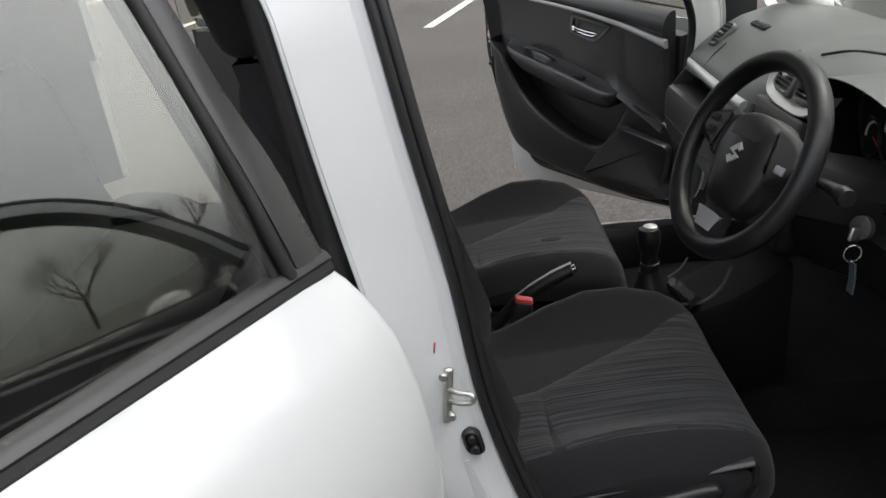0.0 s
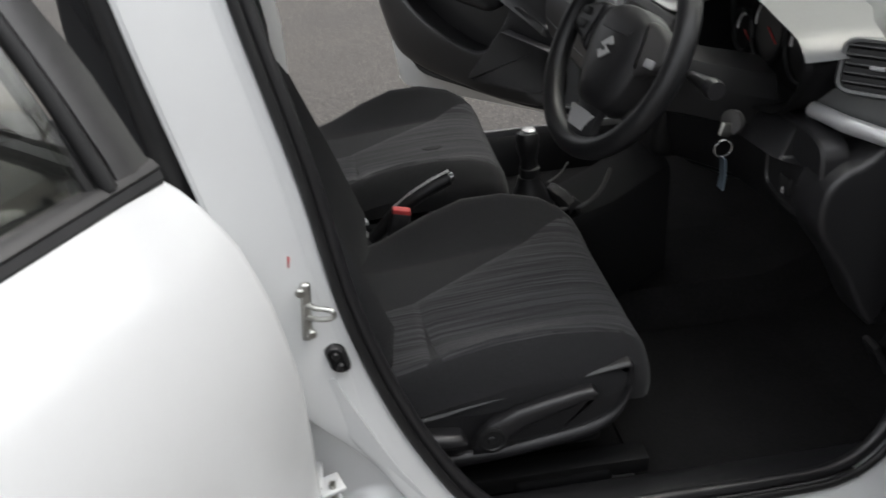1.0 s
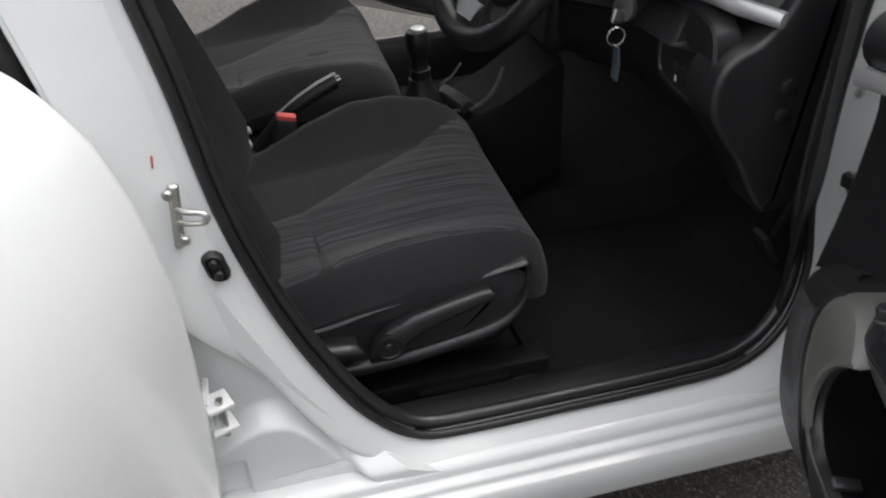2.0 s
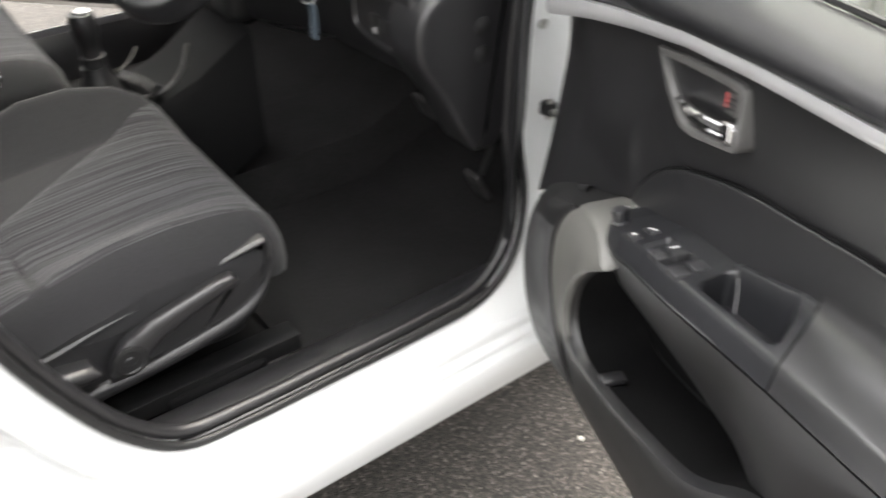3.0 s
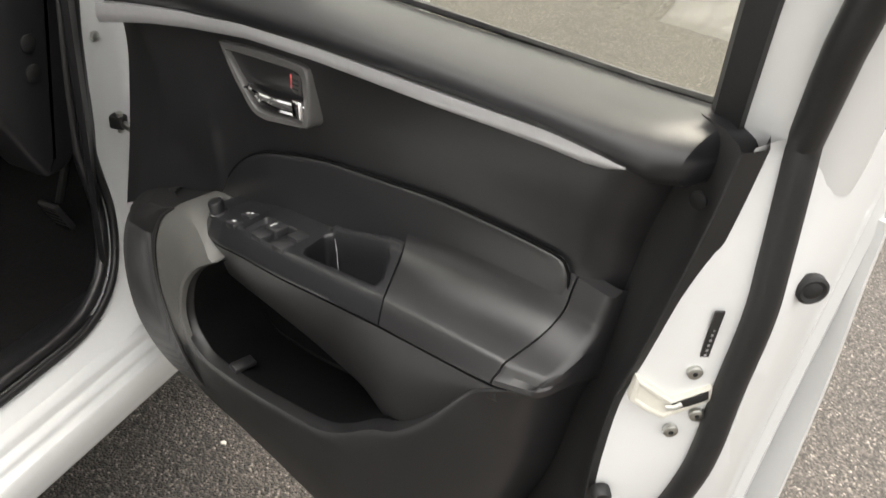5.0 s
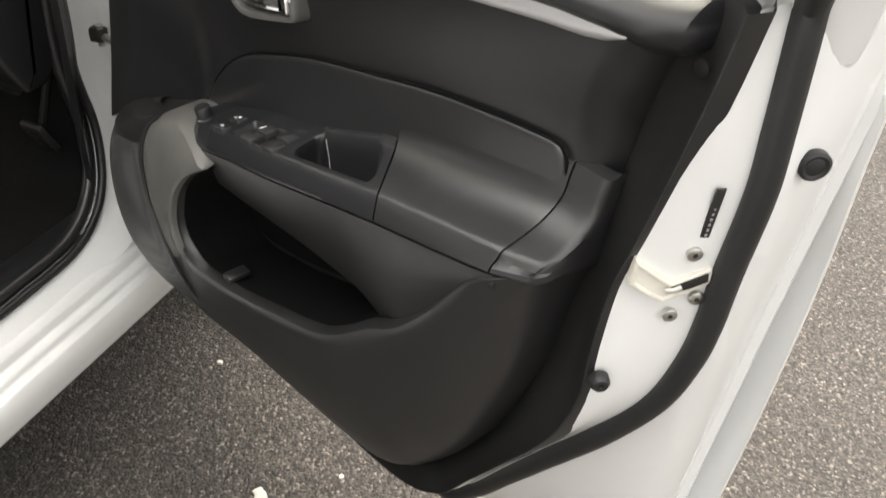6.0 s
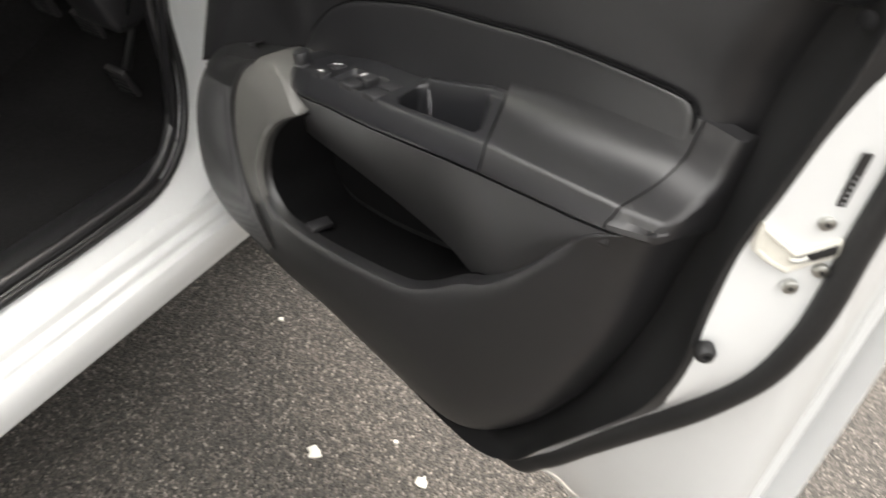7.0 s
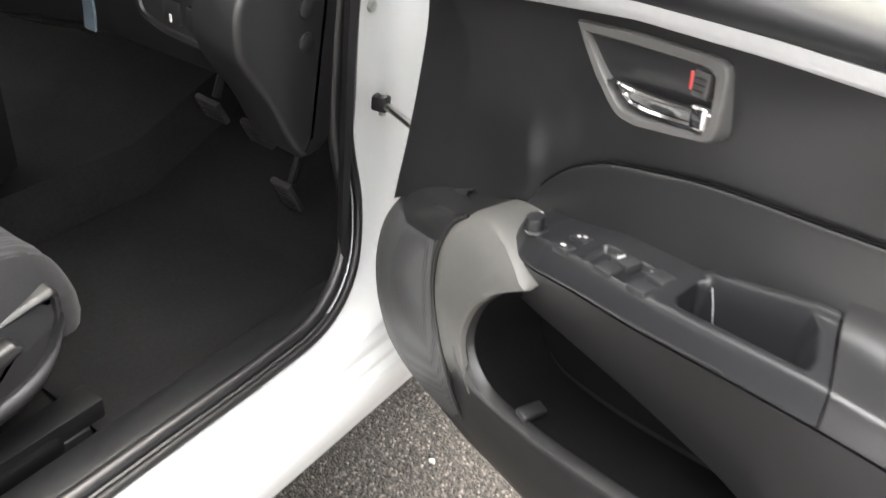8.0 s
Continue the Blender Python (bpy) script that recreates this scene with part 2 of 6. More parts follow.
def loft(rings, closed=True, caps=True, bm=None):
    bm = bm or bmesh.new()
    rows = [[bm.verts.new(tuple(p)) for p in r] for r in rings]
    m = len(rows[0])
    for a, b in zip(rows, rows[1:]):
        for i in range(m if closed else m - 1):
            j = (i + 1) % m
            bm.faces.new((a[i], a[j], b[j], b[i]))
    if caps and closed:
        bm.faces.new(rows[0][::-1])
        bm.faces.new(rows[-1])
    return bm


def sheet(grid, back, bm=None):
    """A sheet through a grid of points, closed behind by the same grid moved by back."""
    back = np.array(back, float)
    rings = []
    for row in grid:
        front = [np.array(p, float) for p in row]
        rings.append(front + [p + back for p in front[::-1]])
    return loft(rings, True, True, bm)


def tube(path, r, n=10, bm=None, flat=1.0):
    path = [Vector(p) for p in path]
    rad = r if isinstance(r, (list, tuple)) else [r] * len(path)
    rings, up = [], None
    for i, p in enumerate(path):
        d = (path[min(i + 1, len(path) - 1)] - path[max(i - 1, 0)]).normalized()
        if up is None:
            up = d.orthogonal().normalized()
        up = (up - d * up.dot(d)).normalized()
        side = d.cross(up)
        rings.append([p + rad[i] * (math.cos(a) * up + flat * math.sin(a) * side) for a in (2 * math.pi * k / n for k in range(n))])
    return loft(rings, True, True, bm)


def rbox(c, size, bevel=0.004, seg=2, m=None, bm=None):
    """A block with rounded edges; m turns it about its centre."""
    one = bmesh.new()
    bmesh.ops.create_cube(one, size=1.0)
    bmesh.ops.scale(one, vec=size, verts=one.verts)
    if bevel:
        bmesh.ops.bevel(one, geom=one.edges[:], offset=min(bevel, min(size) * 0.49), segments=seg, affect="EDGES", profile=0.5)
    if m is not None:
        bmesh.ops.transform(one, matrix=m, verts=one.verts)
    bmesh.ops.translate(one, vec=c, verts=one.verts)
    if bm is None:
        return one
    me = bpy.data.meshes.new("joined")
    one.to_mesh(me)
    one.free()
    bm.from_mesh(me)
    bpy.data.meshes.remove(me)
    return bm


def lathe(profile, m, n=24, bm=None):
    """Turns (radius, height) pairs about the local z of the pose m."""
    rings = [[m @ Vector((r * math.cos(a), r * math.sin(a), h)) for a in (2 * math.pi * k / n for k in range(n))] for r, h in profile]
    return loft(rings, True, True, bm)


def torus(m, big, small, n=40, k=10, bm=None, a0=0.0, a1=2 * math.pi):
    full = abs(a1 - a0 - 2 * math.pi) < 1e-6
    path = []
    for i in range(n + (0 if full else 1)):
        a = a0 + (a1 - a0) * i / n
        path.append([m @ Vector(((big + small * math.cos(b)) * math.cos(a), (big + small * math.cos(b)) * math.sin(a), small * math.sin(b))) for b in (2 * math.pi * j / k for j in range(k))])
    if full:
        path.append(path[0])
        return loft(path, True, False, bm)
    return loft(path, True, True, bm)


def inset(poly, d):
    """A closed plane outline (counter-clockwise or clockwise) moved inwards by d."""
    n = len(poly)
    area = sum(poly[i][0] * poly[(i + 1) % n][1] - poly[(i + 1) % n][0] * poly[i][1] for i in range(n))
    s = 1 if area > 0 else -1
    out = []
    for i in range(n):
        a, b, c = (np.array(poly[(i + o) % n], float) for o in (-1, 0, 1))
        e, f = (b - a) / (np.linalg.norm(b - a) + 1e-9), (c - b) / (np.linalg.norm(c - b) + 1e-9)
        t = e + f
        t /= np.linalg.norm(t) + 1e-9
        nrm = np.array((-t[1], t[0])) * s
        out.append(b + nrm * d / max(0.5, math.sqrt(max(0.05, (1 + e @ f) / 2))))
    return out


def pillow(poly, steps, place, bm=None):
    """Rings of a plane outline, inset and raised step by step; place(a, b, h) lays them in space."""
    return loft([[place(p[0], p[1], h) for p in (inset(poly, d) if d else poly)] for d, h in steps], True, True, bm)



# ---------------------------------------------------------------- ground
def ground_sheet():
    bm = bmesh.new()
    e = [-400, -60, -12, -3, 3, 12, 60, 400]
    grid = [[bm.verts.new((x, y, 0.0)) for x in e] for y in e]
    for a, b in zip(grid, grid[1:]):
        for i in range(len(e) - 1):
            bm.faces.new((a[i], a[i + 1], b[i + 1], b[i]))
    return bm


tagged(part("ground", ground_sheet(), ASPHALT), "coarse grey-brown asphalt of an open car park", "ground", kind="structure")


def painted_line(pts, width):
    """A worn line of road paint, laid on the asphalt, with ragged edges."""
    pts = even(pts, 40)
    bm = bmesh.new()
    rows = []
    for i, p in enumerate(pts):
        d = pts[min(i + 1, 39)] - pts[max(i - 1, 0)]
        nrm = np.array((-d[1], d[0])) / np.linalg.norm(d)
        w1, w2 = (width / 2 * random.uniform(0.9, 1.06) for _ in range(2))
        rows.append([(*(p + nrm * w1), 0.001), (*(p + nrm * w1), 0.004), (*(p - nrm * w2), 0.004), (*(p - nrm * w2), 0.001)])
    return loft(rows, True, True, bm)


for line in ([(-0.16, 8.2), (0.75, 11.5)], [(-3.2, 9.9), (-2.3, 13.2)], [(-6.3, 11.6), (-5.4, 14.9)], [(2.9, 6.6), (3.8, 9.9)]):
    tagged(part("parking_line", painted_line(line, 0.11), ROADPAINT), "worn cream parking bay line painted on asphalt", "parking line", "parking bay lines", "structure")


def paint_blot(x, y, r, seed):
    rnd = random.Random(seed)
    ring = [((x + r * rnd.uniform(0.6, 1.25) * math.cos(a)), (y + r * rnd.uniform(0.6, 1.25) * math.sin(a))) for a in (2 * math.pi * k / 11 for k in range(11))]
    return loft([[(*p, 0.001) for p in ring], [(*p, 0.004) for p in ring], [(x + (p[0] - x) * 0.8, y + (p[1] - y) * 0.8, 0.005) for p in ring]], True, True)


for x, y, r, s in ((0.689, -0.197, 0.013, 1), (0.735, -0.376, 0.011, 2), (0.700, -0.545, 0.026, 3), (0.715, -0.575, 0.014, 7), (0.905, 0.03, 0.006, 4), (0.78, -0.30, 0.004, 5)):
    tagged(part("paint_blot", paint_blot(x, y, r, s), ROADPAINT), "small splash of white paint on asphalt", "paint blot", "paint blots")

# ---------------------------------------------------------------- car
car = tagged(new("car"), "white hatchback with its doors standing open in a car park", "car")
car.location = (-0.3, 0.9, 0)
MOVE = Matrix.Translation((0.3, -0.9, 0))


def body(name, bm, material, label="", parent=None):
    """A part of the car given in world places."""
    ob = part(name, bm, material, parent or car, label)
    if parent is None:
        ob.matrix_parent_inverse = MOVE
    return ob


# The frame of the driver's door opening: x, z, y of the weather strip, and kind of section (0 pillar, 1 sill, 2 hinge pillar).
OPENING = [(-0.105, 1.41, 0.20, 0), (-0.076, 1.288, 0.165, 0), (-0.046, 1.13, 0.145, 0), (-0.010, 0.949, 0.135, 0), (0.014, 0.785, 0.13, 0),
           (0.049, 0.650, 0.13, 0), (0.094, 0.534, 0.128, 0.1), (0.150, 0.435, 0.122, 0.5), (0.218, 0.379, 0.114, 0.9), (0.31, 0.370, 0.112, 1),
           (0.45, 0.370, 0.112, 1), (0.60, 0.371, 0.112, 1), (0.72, 0.376, 0.118, 1.0), (0.803, 0.415, 0.140, 1.3), (0.852, 0.49, 0.175, 1.8), (0.852, 0.60, 0.198, 2),
           (0.854, 0.72, 0.20, 2), (0.863, 0.861, 0.20, 2), (0.869, 1.0, 0.205, 2), (0.80, 1.13, 0.225, 2), (0.62, 1.29, 0.26, 2), (0.40, 1.405, 0.28, 1.5),
           (0.18, 1.44, 0.28, 0.8), (0.0, 1.445, 0.26, 0.3)]
SECTION = (
    ((0.0, 0.022), (0.005, 0.004), (0.014, 0.0015), (0.0215, -0.0005), (0.0245, -0.0035), (0.058, -0.021), (0.094, -0.040), (0.0985, -0.0405), (0.106, -0.033), (0.114, 0.05)),
    ((0.0, 0.022), (0.006, 0.004), (0.013, -0.005), (0.020, -0.0135), (0.027, -0.022), (0.033, -0.0295), (0.0375, -0.0345), (0.0392, -0.0335), (0.040, -0.028), (0.040, 0.03)),
    ((0.0, 0.022), (0.006, 0.004), (0.030, 0.004), (0.055, 0.002), (0.070, -0.006), (0.082, -0.025), (0.09, -0.05), (0.10, -0.08), (0.11, -0.10), (0.12, -0.10)),
)


# at the foot of the rear pillar the face is narrow and falls back into a hollow
FOOT = ((0.0, 0.022), (0.006, 0.004), (0.026, -0.008), (0.044, -0.015), (0.051, -0.015), (0.056, -0.009), (0.060, 0.002), (0.063, 0.015), (0.065, 0.03), (0.067, 0.05))


def opening_stations(n):
    out = spline(OPENING, n, True)
    res = []
    for i, p in enumerate(out):
        d = out[(i + 1) % n] - out[i - 1]
        nrm = np.array((d[1], -d[0])) / np.hypot(d[0], d[1])
        # the loop runs down, forward, up: outwards is to its right
        res.append((p, nrm))
    return res


def body_side():
    rings = []
    for p, nrm in opening_stations(260):
        k = min(max(p[3], 0), 2)
        lo, f = int(min(k, 1)), k - int(min(k, 1))
        sec = [(np.array(a) * (1 - f) + np.array(b) * f) for a, b in zip(SECTION[lo], SECTION[lo + 1])]
        w = soft_step((0.74 - p[1]) / 0.22) * soft_step((0.25 - p[0]) / 0.11)
        sec = [a * (1 - w) + np.array(b) * w for a, b in zip(sec, FOOT)]
        rings.append([(p[0] - nrm[0] * -d, p[2] + y, p[1] + nrm[1] * d) for d, y in spline([tuple(q) for q in sec], 46)])
    rings.append(rings[0])
    return loft(rings, False, False)


side = body("body_side", body_side(), WHITE, "white painted door pillar and stepped sill")
side.data.set_sharp_from_angle(angle=radians(70))


def strip_round(offset, dy, r):
    path = []
    for p, nrm in opening_stations(150):
        path.append((p[0] + nrm[0] * offset, p[2] + dy, p[1] + nrm[1] * offset))
    return path + path[:2]


body("weather_strip", tube(strip_round(-0.001, 0.004, 0.006), 0.0065, 10), RUBBER, "black rubber seal round the door opening")
body("sill_trim", tube(strip_round(-0.010, 0.022, 0.011), 0.010, 10, flat=1.0), TRIM, "black plastic lip inside the seal")

# The low panel between the two door openings, and the sill below the rear door.
def pillar_base():
    rows = []
    for j in range(121):
        z = 0.318 + 0.377 * j / 120
        right = glide(z, (0.25, 0.325, 0.350, 0.379, 0.435, 0.534, 0.65, 0.70), (0.31, 0.29, 0.205, 0.160, 0.112, 0.056, 0.008, -0.010), 0.012)
        row = []
        for i in range(101):
            x = -0.30 + (right + 0.30) * i / 100
            face = glide(x, (-0.03, -0.010, 0.030, 0.067, 0.097, 0.130, 0.165, 0.22), (0.665, 0.610, 0.555, 0.484, 0.430, 0.372, 0.318, 0.286))
            crest = glide(x, (-0.14, -0.055, -0.020, 0.010, 0.040, 0.066, 0.088, 0.115), (0.40, 0.458, 0.480, 0.493, 0.490, 0.472, 0.432, 0.385))
            # face of the pillar, the hollow below it, and the shoulder that rises out of the hollow
            y = 0.114 + 0.022 * soft_step((face - z) / 0.040)
            y -= 0.030 * soft_step((crest - z) / 0.034)
            y += 0.006 * math.exp(-((z - 0.362 - 0.06 * x) / 0.0035) ** 2) * soft_step(x / 0.02) * soft_step((0.125 - x) / 0.02)
            y += 0.010 * soft_step((0.416 - z) / 0.005) * soft_step((x + 0.085) / 0.006) * soft_step((-0.018 - x) / 0.006)
            y -= 0.02 * soft_step((0.33 - z) / 0.05)
            y -= 0.005 * soft_step((x - 0.11) / 0.13)
            row.append((x, y, z))
        rows.append(row)
    return sheet(rows, (0, 0.05, 0))


body("pillar_base", pillar_base(), WHITE)
# The sill runs straight under both doors, with two rolled ledges below its flange.
SILL = spline([(0.150, 0.350), (0.100, 0.347), (0.0810, 0.3400), (0.0765, 0.3320), (0.0745, 0.3262), (0.0660, 0.3236), (0.0615, 0.3205), (0.0590, 0.3135), (0.0510, 0.3105), (0.0455, 0.3070), (0.0410, 0.2900), (0.0420, 0.2660), (0.0500, 0.2430), (0.0900, 0.2350)], 60)


def sill_moulding(near):
    xs = [*np.linspace(-0.98, 0.80, 24), 0.86, 0.90, 0.94, 0.985]
    return sheet([[(x, (y if near else 1.83 - y), z) for y, z in SILL] for x in xs], (0, 0.02 if near else -0.02, 0.004))


for near in (True, False):
    body("sill", sill_moulding(near), WHITE, "white painted sill with rolled ledges")
body("far_scuff_plate", sheet([[(x, y, z) for y, z in ((1.70, 0.352), (1.66, 0.372), (1.62, 0.368), (1.60, 0.33), (1.595, 0.24))] for x in np.linspace(-0.9, 0.95, 8)], (0, 0.012, -0.012)), TRIM, "black plastic scuff plate of the far door")

# Striker and courtesy switch on the pillar.
def striker():
    bm = rbox((-0.027, 0.110, 0.802), (0.012, 0.010, 0.080), 0.004, 3, pose(0, 0, 0, 0, 6, 0))
    tube(spline([(-0.027, 0.108, 0.812), (-0.014, 0.099, 0.8115), (0.001, 0.094, 0.8105), (0.0055, 0.0925, 0.8045), (0.001, 0.094, 0.7985), (-0.014, 0.099, 0.7965), (-0.028, 0.108, 0.7955)], 30), 0.0034, 10, bm)
    return bm


st = body("door_striker", striker(), STEEL, "zinc-plated wire door striker")
for z in (0.773, 0.832):
    part("screw", lathe(((0.0, 0.0), (0.006, 0.0), (0.006, 0.003), (0.004, 0.005), (0, 0.005)), pose(-0.027 - 0.1 * (z - 0.8), 0.106, z, 90, 0, 0), 14), STEEL, st)
BOOT = [(0.0125 * math.cos(a), 0.0105 * math.sin(a) + (0.0095 if math.sin(a) > 0 else -0.0095)) for a in (2 * math.pi * (k + 0.5) / 32 for k in range(32))]
sw = body("courtesy_switch", pillow(BOOT, ((0, -0.004), (0, 0.004), (0.002, 0.007), (0.004, 0.0075), (0.0055, 0.005), (0.0065, 0.003)), lambda a, b, h: (0.0 + a - b * 0.22, 0.121 - h, 0.722 + b)), RUBBER, "black rubber door switch boot")
for dz, r in ((0.0085, 0.0052), (-0.0085, 0.0062)):
    part("plunger", lathe(((0, 0), (r, 0), (r, 0.008), (r * 0.7, 0.0105), (0, 0.0105)), pose(-dz * 0.22, 0.120, 0.722 + dz, 90, 0, 0), 18), DARK, sw)
body("warning_sticker", rbox((-0.0385, 0.1200, 0.866), (0.0018, 0.004, 0.014), 0.0008, 1, pose(0, 0, 0, 0, 10, 20)), RED, "small red sticker")
hg = body("door_hinge", rbox((-0.046, 0.100, 0.53), (0.008, 0.05, 0.052), 0.002, 2), WHITE, "white painted rear door hinge")
for dz in (-0.019, 0.019):
    part("knuckle", rbox((-0.033, 0.083, 0.53 + dz), (0.034, 0.034, 0.007), 0.0025, 2, pose(0, 0, 0, 0, 0, 20)), WHITE, hg)
part("hinge_pin", tube([(-0.029, 0.076, 0.500), (-0.029, 0.076, 0.560)], 0.0048, 10), STEEL, hg)
part("bolt", lathe(((0, 0), (0.0075, 0), (0.0075, 0.005), (0.004, 0.0065), (0, 0.0065)), pose(-0.034, 0.094, 0.532, 90, 0, 0), 6), STEEL, hg)
for z in (0.771, 0.50):
    body("hinge_bolt", lathe(((0, 0), (0.008, 0), (0.008, 0.005), (0.004, 0.007), (0, 0.007)), pose(0.882, 0.200, z, 90, 0, 0), 6), STEEL)
strap = body("check_strap", tube([(0.892, 0.192, 0.640), (0.885, 0.16, 0.639), (0.86, 0.08, 0.637)], 0.0055, 8), STEEL, "door check strap")
part("clevis", rbox((0.888, 0.178, 0.640), (0.018, 0.024, 0.022), 0.004, 2, pose(0, 0, 0, 0, 0, 14)), DARK, strap, "dark clevis on the pillar")
part("pin", lathe(((0, 0), (0.005, 0), (0.005, 0.032), (0, 0.032)), pose(0.887, 0.174, 0.624), 12), STEEL, strap)

# Shell round the cabin: floor, firewall, roof, far sill and rear, so that the inside is closed.
body("cabin_floor", sheet([[(x, y, 0.235 + (0.10 if abs(y - 0.88) < 0.13 else 0) + (0.10 * max(0, (x - 0.9) / 0.25))) for y in (0.14, 0.3, 0.5, 0.74, 0.76, 0.88, 1.0, 1.02, 1.3, 1.7)] for x in (-1.3, -0.5, 0.2, 0.6, 0.9, 1.15)], (0, 0, -0.03)), CARPET)
body("firewall", sheet([[(x, y, z) for x, z in ((1.12, 0.24), (1.18, 0.45), (1.20, 0.8), (1.22, 1.02))] for y in (0.10, 0.6, 1.2, 1.78)], (0.03, 0, 0)), CARPET)
body("roof", sheet([[(x, y, lerp(x, (-1.6, -0.9, 0.0, 0.3, 0.5), (1.36, 1.47, 1.50, 1.48, 1.42)) - 0.25 * ((y - 0.95) / 1.3) ** 2) for y in np.linspace(0.26, 1.62, 9)] for x in np.linspace(-1.6, 0.45, 12)], (0, 0, -0.03)), WHITE)
body("windscreen", sheet([[(lerp(k, (0, 1), (1.10, 0.45)), y, lerp(k, (0, 1), (0.985, 1.41))) for y in (0.28, 0.6, 0.95, 1.3, 1.6)] for k in (0, 0.5, 1)], (0.004, 0, 0.004)), GLASS)
body("bonnet", sheet([[(x, y, lerp(x, (1.12, 1.3, 1.6, 1.82), (0.965, 0.965, 0.90, 0.80)) - 0.10 * ((y - 0.92) / 0.8) ** 2) for y in np.linspace(0.12, 1.72, 9)] for x in np.linspace(1.12, 1.82, 8)], (0, 0, -0.03)), WHITE)
FRONT_SIDE = [(0.985, 0.975), (0.985, 0.30), (1.01, 0.41), (1.08, 0.53), (1.18, 0.60), (1.31, 0.625), (1.44, 0.60), (1.54, 0.53), (1.61, 0.41), (1.635, 0.29), (1.74, 0.31), (1.80, 0.42), (1.81, 0.56), (1.76, 0.70), (1.66, 0.80), (1.45, 0.885), (1.20, 0.945)]
REAR_SIDE = [(-1.02, 1.0), (-1.02, 0.63), (-1.14, 0.60), (-1.24, 0.52), (-1.30, 0.41), (-1.315, 0.29), (-1.62, 0.31), (-1.71, 0.45), (-1.73, 0.65), (-1.70, 0.86), (-1.64, 1.0)]
REAR_POST = [(-1.00, 1.0), (-0.97, 1.20), (-0.90, 1.38), (-0.84, 1.44), (-1.50, 1.385), (-1.58, 1.30), (-1.64, 1.0)]


def flank(outline, near, base=0.055):
    """A bowed body panel in the side of the car, from its outline in x and z."""
    def place(a, b, h):
        bow = 0.05 * ((b - 0.62) / 0.4) ** 2 + 0.22 * max(0, b - 1.0) + 0.10 * max(0, -1.35 - a) + 0.12 * (max(0, a - 1.45) / 0.35) ** 2
        y = base + bow - h
        return (a, y if near else 1.83 - y, b)
    return pillow(outline, ((0, -0.05), (0, 0.0), (0.006, 0.005), (0.014, 0.007)), place)


for near in (True, False):
    body("front_wing", flank(FRONT_SIDE, near), WHITE, "white front wing")
    body("rear_quarter", flank(REAR_SIDE, near), WHITE, "white rear quarter panel")
    body("rear_post", flank(REAR_POST, near), WHITE, "white rear roof post")
    body("roof_rail", tube([(p[0], p[1] if near else 1.83 - p[1], p[2]) for p in ((0.30, 0.265, 1.45), (-0.3, 0.25, 1.475), (-0.9, 0.25, 1.455), (-1.5, 0.28, 1.385))], 0.022, 10), WHITE)
body("windscreen_post", tube([(1.06, 1.62, 0.975), (0.80, 1.60, 1.15), (0.55, 1.57, 1.34), (0.30, 1.555, 1.45)], [0.035, 0.03, 0.028, 0.026], 12), WHITE, "white windscreen post")
NOSE = ((1.80, 0.80), (1.90, 0.72), (1.95, 0.60), (1.96, 0.48), (1.93, 0.36), (1.85, 0.27))
body("front_bumper", sheet([[(x - 0.16 * abs((y - 0.915) / 0.86) ** 3, y, z) for x, z in NOSE] for y in np.linspace(0.07, 1.76, 15)], (-0.05, 0, 0)), WHITE, "white rounded front bumper")
body("tailgate", sheet([[(x + 0.08 * abs((y - 0.915) / 0.86) ** 3, y, z) for x, z in ((-1.66, 1.0), (-1.72, 0.88), (-1.75, 0.70), (-1.76, 0.52), (-1.72, 0.36), (-1.62, 0.29))] for y in np.linspace(0.07, 1.76, 13)], (0.05, 0, 0)), WHITE, "white tailgate and rear bumper")
body("rear_window", sheet([[(x, y, z) for x, z in ((-1.655, 1.0), (-1.62, 1.18), (-1.56, 1.34))] for y in (0.28, 0.6, 1.23, 1.55)], (0.01, 0, 0)), FILM, "dark rear window")
FAR_SHIFT = 0.19


def far_side():
    bm = body_side()
    bmesh.ops.delete(bm, geom=[v for v in bm.verts if v.co.x < 0.60 or v.co.z < 0.45], context="VERTS")
    for v in bm.verts:
        v.co.x -= FAR_SHIFT
        v.co.y = 1.77 - v.co.y
    return bm


body("body_side", far_side(), WHITE, "white painted pillar and sill of the far door opening")
body("weather_strip", tube([(p[0] - FAR_SHIFT, 1.77 - p[1], p[2]) for p in strip_round(-0.004, 0.006, 0.006) if p[0] > 0.6 and p[2] > 0.45], 0.011, 10), RUBBER)
body("far_pillar", sheet([[(x + lerp(z, (0.25, 1.45), (0.0, -0.10)), lerp(z, (0.25, 0.9, 1.45), (1.74, 1.72, 1.55)), z) for z in np.linspace(0.25, 1.45, 8)] for x in (-0.34, -0.26, -0.20)], (0, -0.05, 0)), DARK)
body("rear_wall", sheet([[(x, y, z) for x, z in ((-1.30, 0.24), (-1.32, 0.8), (-1.45, 1.30))] for y in (0.12, 0.9, 1.7)], (-0.04, 0, 0)), CARPET)
body("pillar_trim", sheet([[(x + lerp(z, (0.40, 1.0, 1.42), (0.03, -0.045, -0.13)), lerp(z, (0.40, 1.0, 1.42), (0.19, 0.19, 0.25)), z) for z in np.linspace(0.40, 1.42, 10)] for x in (-0.12, -0.09, -0.03, 0.0, 0.015)], (0, 0.02, 0)), DARK, "black inner pillar cover")
body("rear_door_seal", tube([(-0.145 + lerp(z, (0.3, 1.0, 1.42), (0.05, 0.0, -0.075)), lerp(z, (0.3, 1.0, 1.42), (0.145, 0.125, 0.19)), z) for z in np.linspace(0.32, 1.42, 14)], 0.018, 10), RUBBER)
